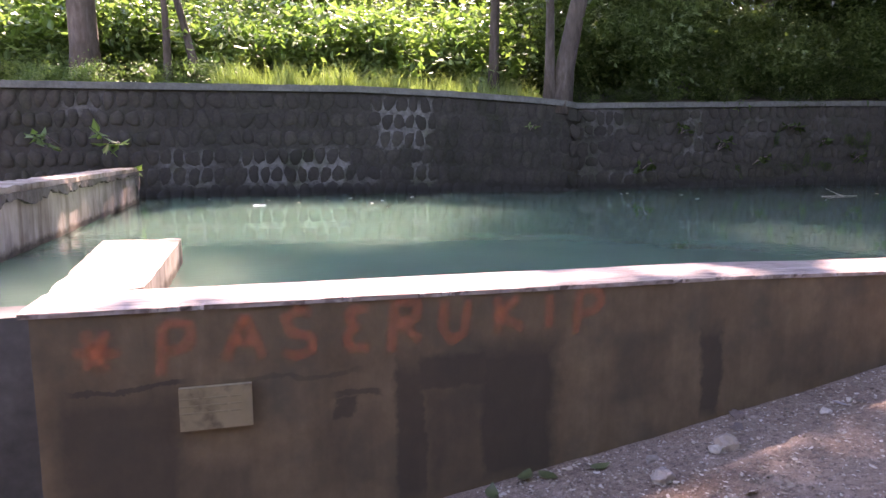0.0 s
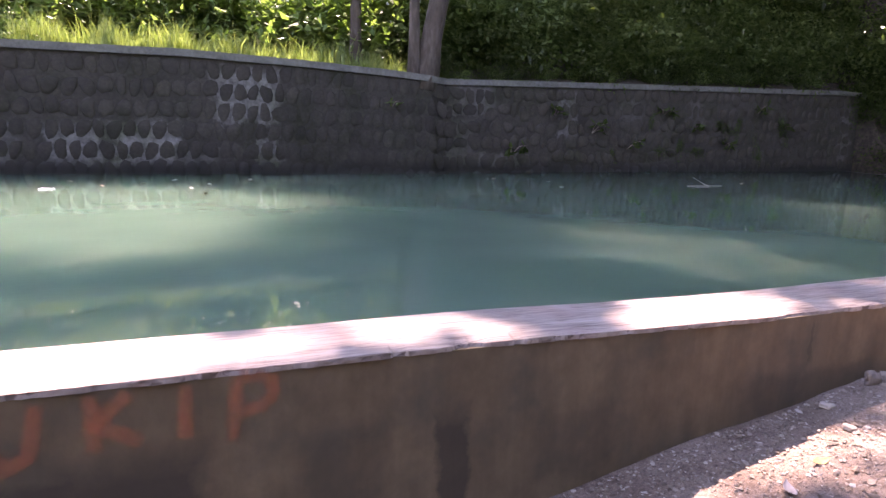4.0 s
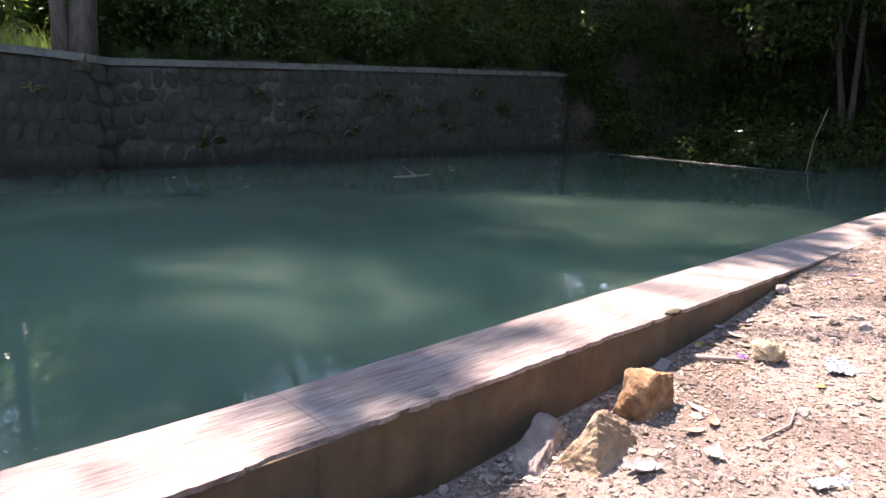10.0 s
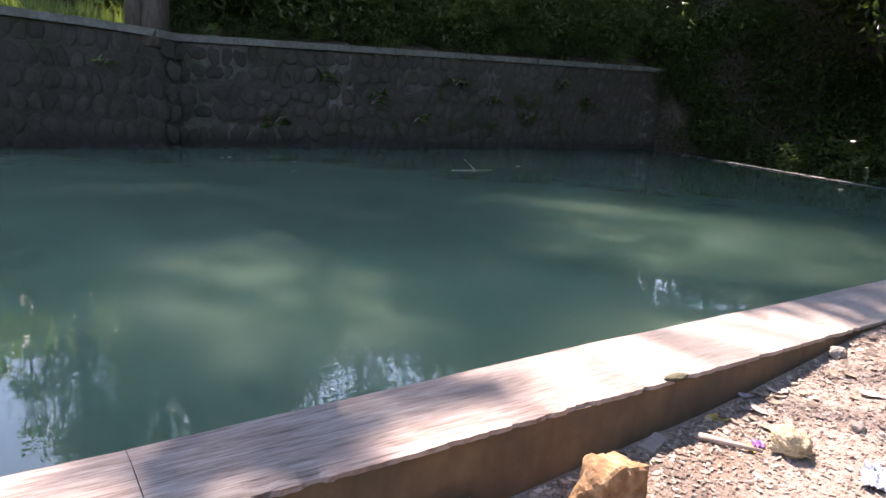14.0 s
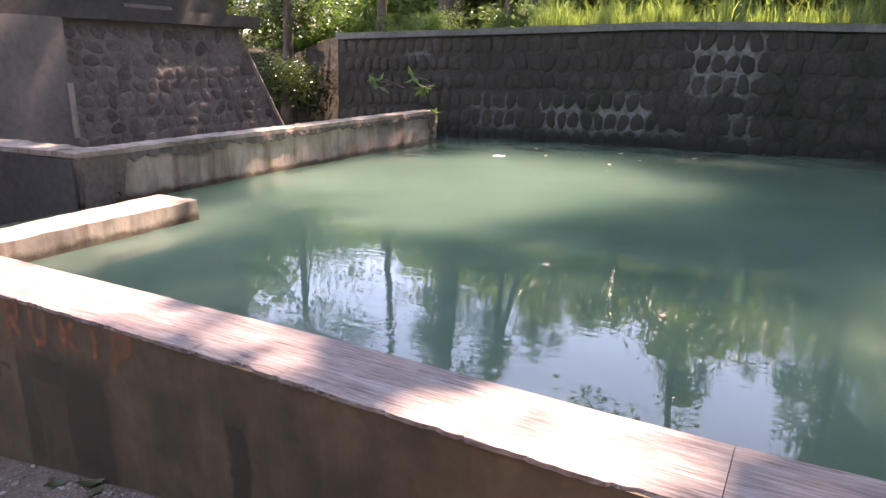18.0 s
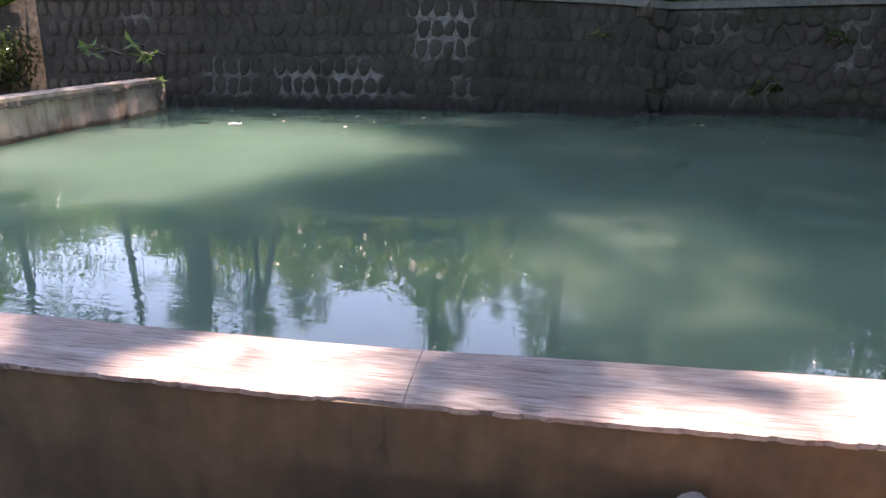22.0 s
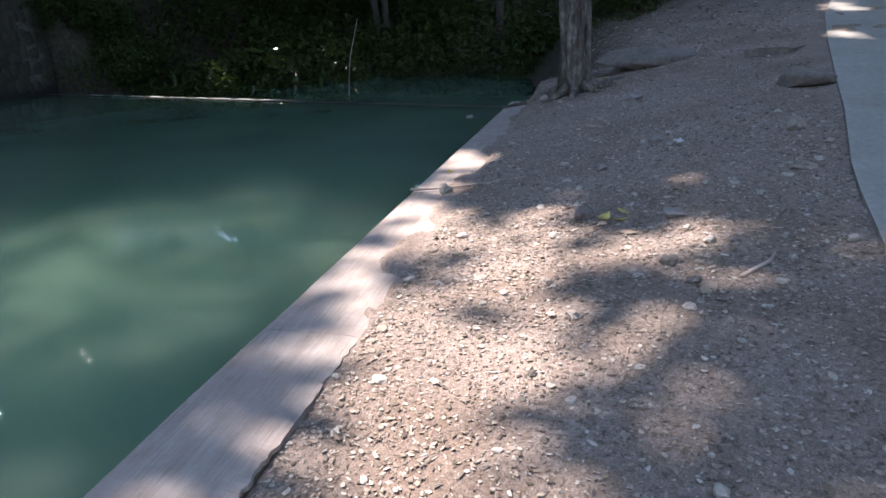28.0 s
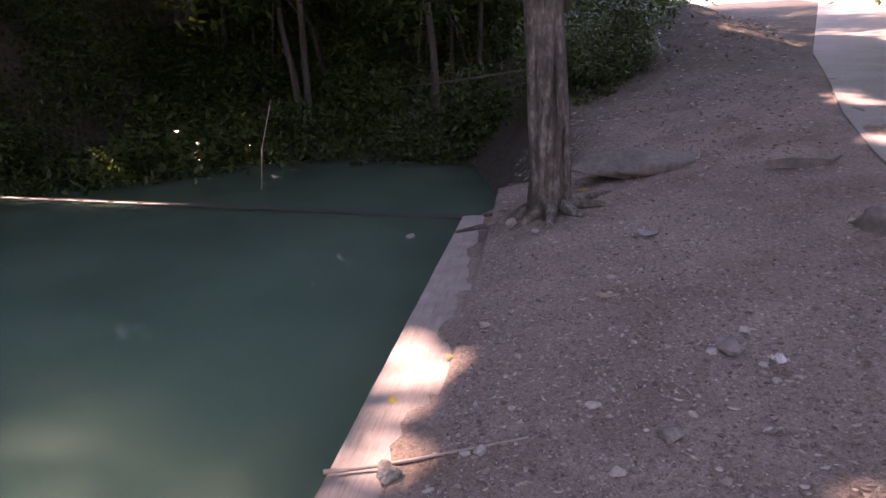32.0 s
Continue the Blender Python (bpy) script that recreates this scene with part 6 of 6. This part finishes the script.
# sprigs growing from the walls
def sprig(x, y, z, size, count, seed, label, reach=0.0):
    rng = random.Random(seed)
    root = new("wall_plant")
    root.location = (x, y, z)
    for s in range(3):
        tip = Vector((rng.uniform(-0.5, 0.5), -rng.uniform(0.2, 0.5), rng.uniform(0.0, 0.4))) * size + Vector((0, -reach, 0))
        v, f = tube([Vector((0, 0.03, -0.05)), tip * 0.5 + Vector((0, 0, 0.05)), tip], [0.008, 0.006, 0.003], 5)
        mesh_part("stem", v, f, TWIG, root)
        for k in range(count):
            verts, faces = [], []
            leaf_at(verts, faces, Vector((0, 0, 0)), size * 0.42 * rng.uniform(0.7, 1.2), rng, 0.1, 0.26)
            # sprigs on the shaded part of the far wall get the dark tone
            o = mesh_part("leaf", verts, faces, LEAF_SHADED if y > 10 and x > 2 else LEAF_BRIGHT, root)
            o.location = tip * (0.8 + 0.2 * k / count)
    tagged(root, label, "plant")


sprig(-8.1, far_y(-8.1) - 0.05, 0.85, 0.6, 6, 1, "leafy sprig growing out of the far wall", 0.75)
sprig(-7.2, far_y(-7.2) - 0.05, 0.85, 0.6, 6, 2, "leafy sprig growing out of the far wall", 0.75)
sprig(-6.7, 9.86, 0.3, 0.35, 6, 3, "small weed at the basin wall end")
sprig(12.25, -0.32, ground_at(12.25, -0.32), 0.28, 5, 45, "small green weed beside the tree roots")
sprig(1.4, far_y(1.4) - 0.04, 1.25, 0.3, 4, 4, "small weed in the far wall joints")
for k in range(9):
    x = 4.5 + k * 1.15
    sprig(x, far_y(x) - 0.05, 0.3 + 1.3 * ((k * 37) % 10) / 10, 0.55, 5, 20 + k, "shaded fern growing out of the far wall")

# ---- small stuff of the ground: gravel and litter ----
def scatter_stones(name, count, sizes, seed, mat, label, region):
    rng = random.Random(seed)
    base = bmesh.new()
    bmesh.ops.create_icosphere(base, subdivisions=1, radius=1.0)
    bv = [v.co.copy() for v in base.verts]
    bf = [tuple(v.index for v in f.verts) for f in base.faces]
    base.free()
    verts, faces = [], []
    for _ in range(count):
        x, y = region(rng)
        s = sizes[0] * (sizes[1] / sizes[0]) ** (rng.random() ** 2.2)
        z = ground_at(x, y) + s * 0.12
        yaw = rng.uniform(0, 6.28)
        c, n = math.cos(yaw) * s, math.sin(yaw) * s
        kx, kz = rng.uniform(0.6, 1.2), rng.uniform(0.35, 0.75)
        a = len(verts)
        for v in bv:
            j = 1 + 0.3 * rng.uniform(-1, 1)
            verts.append((x + (v.x * c - v.y * kx * n) * j, y + (v.x * n + v.y * kx * c) * j, z + v.z * s * kz * j))
        faces += [tuple(i + a for i in f) for f in bf]
    return tagged(mesh_part(name, verts, faces, mat), label, "gravel", kind="stuff")


def near_path(rng):
    return rng.uniform(-4.5, 9.5), -0.02 - 3.4 * rng.random() ** 1.15


def far_path(rng):
    x = rng.uniform(6, 18)
    return x, 0.0 - rng.uniform(0.02, 1) * (2.6 + (x - 6) * 0.12)


scatter_stones("gravel", 15000, (0.004, 0.017), 1, GRAVEL_MIX, "scattered pale gravel and pebbles on the dirt", near_path)
scatter_stones("gravel", 12000, (0.004, 0.02), 2, GRAVEL_MIX, "scattered pale gravel on the shaded slope", far_path)
rng = random.Random(18)
verts, faces = [], []
octa = ((1, 0, 0), (0, 1, 0), (-1, 0, 0), (0, -1, 0), (0, 0, 1))
for _ in range(64000):
    x, y = rng.uniform(-3.5, 11.5), -0.02 - 2.8 * rng.random() ** 1.2
    q = 0.003 * 4.5 ** (rng.random() ** 1.8)
    z, a, b = ground_at(x, y), len(verts), rng.uniform(0, 6.28)
    c, n = math.cos(b) * q, math.sin(b) * q
    for ox, oy, oz in octa:
        j, k = ox * rng.uniform(0.7, 1.4), oy * rng.uniform(0.6, 1.2)
        verts.append((x + j * c - k * n, y + j * n + k * c, z - 0.001 + oz * q * rng.uniform(0.4, 1.0)))
    faces += [(a, a + 1, a + 4), (a + 1, a + 2, a + 4), (a + 2, a + 3, a + 4), (a + 3, a, a + 4)]
tagged(mesh_part("grit", verts, faces, GRAVEL_MIX), "fine gritty gravel covering the dirt", "gravel", kind="stuff")
rng = random.Random(8)
verts, faces = [], []
def flake(x, y, size, wide):
    """A broken, slightly curled scrap of dry leaf or bark."""
    yaw, bend, lean = rng.uniform(0, 6.28), rng.uniform(-0.5, 0.5), rng.gauss(0, 0.35)
    c, n, a, g = math.cos(yaw), math.sin(yaw), len(verts), ground_at(x, y)
    sides = 6
    for i in range(sides):
        t = 6.283 * (i + rng.uniform(-0.3, 0.3)) / sides
        r = size * rng.uniform(0.6, 1.15)
        u, w = math.cos(t) * r, math.sin(t) * r * wide
        verts.append(Vector((x + u * c - w * n, y + u * n + w * c, g + 0.005 + abs(u * bend) + w * lean)))
    faces.append((a, a + 1, a + 2, a + 3))
    faces.append((a, a + 3, a + 4, a + 5))


for k in range(15500):
    x, y = near_path(rng) if k % 2 else far_path(rng)
    if k > 6500:
        x = rng.uniform(12, 32)
        y = -0.4 - rng.random() * (3.2 + (x - 13) * 0.25)
    if k % 9 == 0:
        x, y = rng.uniform(0.6, 4.2), -0.03 - abs(rng.gauss(0, 0.2))
    flake(x, y, 0.008 * 4.6 ** (rng.random() ** 1.7) * (2.0 if x > 16 else 1.4 if x > 13 else 1), rng.uniform(0.2, 0.75))
for k in range(46000):
    x = rng.uniform(-3.5, 12.5) if k % 3 else rng.uniform(0.8, 7.5)
    y = -0.02 - 2.9 * rng.random() ** 1.15
    flake(x, y, rng.uniform(0.004, 0.017), rng.uniform(0.12, 0.8))
for i, v in enumerate(verts):
    g = ground_at(v.x, v.y)
    verts[i] = Vector((v.x, v.y, min(max(v.z, g + 0.003), g + 0.028)))
litter = mesh_part("leaf_litter", verts, faces, LITTER)
tagged(litter, "broken dry leaves and twigs littering the dirt", "leaf litter", kind="stuff")
MEDIUM = [lump(100 + k, 1, 0.8, 0.55, 2, 0.3, 1) for k in range(5)]
meshes = []
for bm in MEDIUM:
    me = bpy.data.meshes.new("stone")
    bm.to_mesh(me)
    bm.free()
    me.materials.append(GRAVEL_MIX)
    meshes.append(me)
rng = random.Random(12)
for k in range(290):
    x, y = near_path(rng) if k % 3 else far_path(rng)
    s = 0.012 + 0.034 * rng.random() ** 2
    ob = new("stone", meshes[k % 5])
    ob.matrix_world = Matrix.Translation((x, y, ground_at(x, y) + s * 0.25)) @ Matrix.Rotation(rng.uniform(0, 6.28), 4, "Z") @ Matrix.Scale(s, 4)
    tagged(ob, "small loose stone on the dirt path", "stone", "loose stones on the path")

# ---- stones of the far wall and of the house, last ----
def stone_mesh(name, seed, mat, sides=9):
    rng = random.Random(seed)
    verts = []
    for ring, (k, up) in enumerate(((1.0, -0.25), (0.9, 0.25), (0.6, 0.62))):
        for s in range(sides):
            a = 6.283 * s / sides
            j = 1 + 0.14 * math.sin(a * 2 + seed) + 0.1 * math.sin(a * 3 + seed * 2.3) + rng.uniform(-0.06, 0.06)
            sq = 1 / max(abs(math.cos(a)), abs(math.sin(a))) ** 0.45
            verts.append((0.5 * k * j * sq * math.cos(a), -up * 1.0, 0.5 * k * j * sq * math.sin(a)))
    verts.append((0, -0.75, 0))
    faces = []
    for r in range(2):
        for s in range(sides):
            a, b = r * sides + s, r * sides + (s + 1) % sides
            faces.append((a, b, b + sides, a + sides))
    faces += [(2 * sides + s, 2 * sides + (s + 1) % sides, 3 * sides) for s in range(sides)]
    me = bpy.data.meshes.new(name)
    me.from_pydata(verts, [], faces)
    for p in me.polygons:
        p.use_smooth = True
    me.materials.append(mat)
    return me


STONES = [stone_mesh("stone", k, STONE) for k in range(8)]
rng = random.Random(21)
joined_v, joined_f, made = [], [], 0
for row in range(6):
    x = -9.85 + (row % 2) * 0.15
    while x < 16.6:
        w = rng.uniform(0.2, 0.3) if x < 2.6 else rng.uniform(0.18, 0.42)
        h = 0.335 if x < 2.6 else rng.uniform(0.24, 0.36)
        top = far_top(x) - 0.15
        z = top - 0.17 - row * 0.37 + rng.uniform(-0.025, 0.025) + (0 if x < 2.6 else rng.uniform(-0.07, 0.07))
        y = far_y(x) - 0.12 * (top - z) / (top + 1.6) + 0.0
        m = Matrix.Translation((x + w / 2, y, z)) @ Matrix.Rotation(rng.gauss(0, 0.12), 4, "Y") @ Matrix.Diagonal((w * (0.91 if x < 2.6 else 0.92), rng.uniform(0.03, 0.055), h * (1.0 if x < 2.6 else 1.02), 1))
        if -0.35 < z:
            if -6.5 < x < 4.0 and made < 300:
                made += 1
                ob = new("stone", STONES[rng.randrange(8)])
                ob.parent = far
                ob.matrix_world = m
            else:
                me = STONES[rng.randrange(8)]
                a = len(joined_v)
                joined_v += [m @ q.co for q in me.vertices]
                joined_f += [tuple(i + a for i in p.vertices) for p in me.polygons]
        x += w
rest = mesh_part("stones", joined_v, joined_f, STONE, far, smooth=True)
rest["kind"] = "stuff"
RSTONES = [stone_mesh("stone", 40 + k, RIVER) for k in range(6)]
for row in range(9):
    y = -1.84 + (row % 2) * 0.1
    while y < 2.6 - row * 0.115:
        w, h = rng.uniform(0.17, 0.36), rng.uniform(0.19, 0.28)
        z = 0.08 + row * 0.215 + rng.uniform(-0.03, 0.03)
        ob = new("stone", RSTONES[rng.randrange(6)])
        ob.parent = stone_base
        ob.matrix_local = Matrix.Translation((-0.05 - 0.15 * (z + 1) / 2.98 + 0.05, y + w / 2, z)) @ Matrix.Rotation(radians(90), 4, "Z") @ Matrix.Rotation(rng.gauss(0, 0.4), 4, "Y") @ Matrix.Diagonal((w * rng.uniform(0.8, 1.1), 0.035, h * rng.uniform(0.8, 1.1), 1))
        y += w
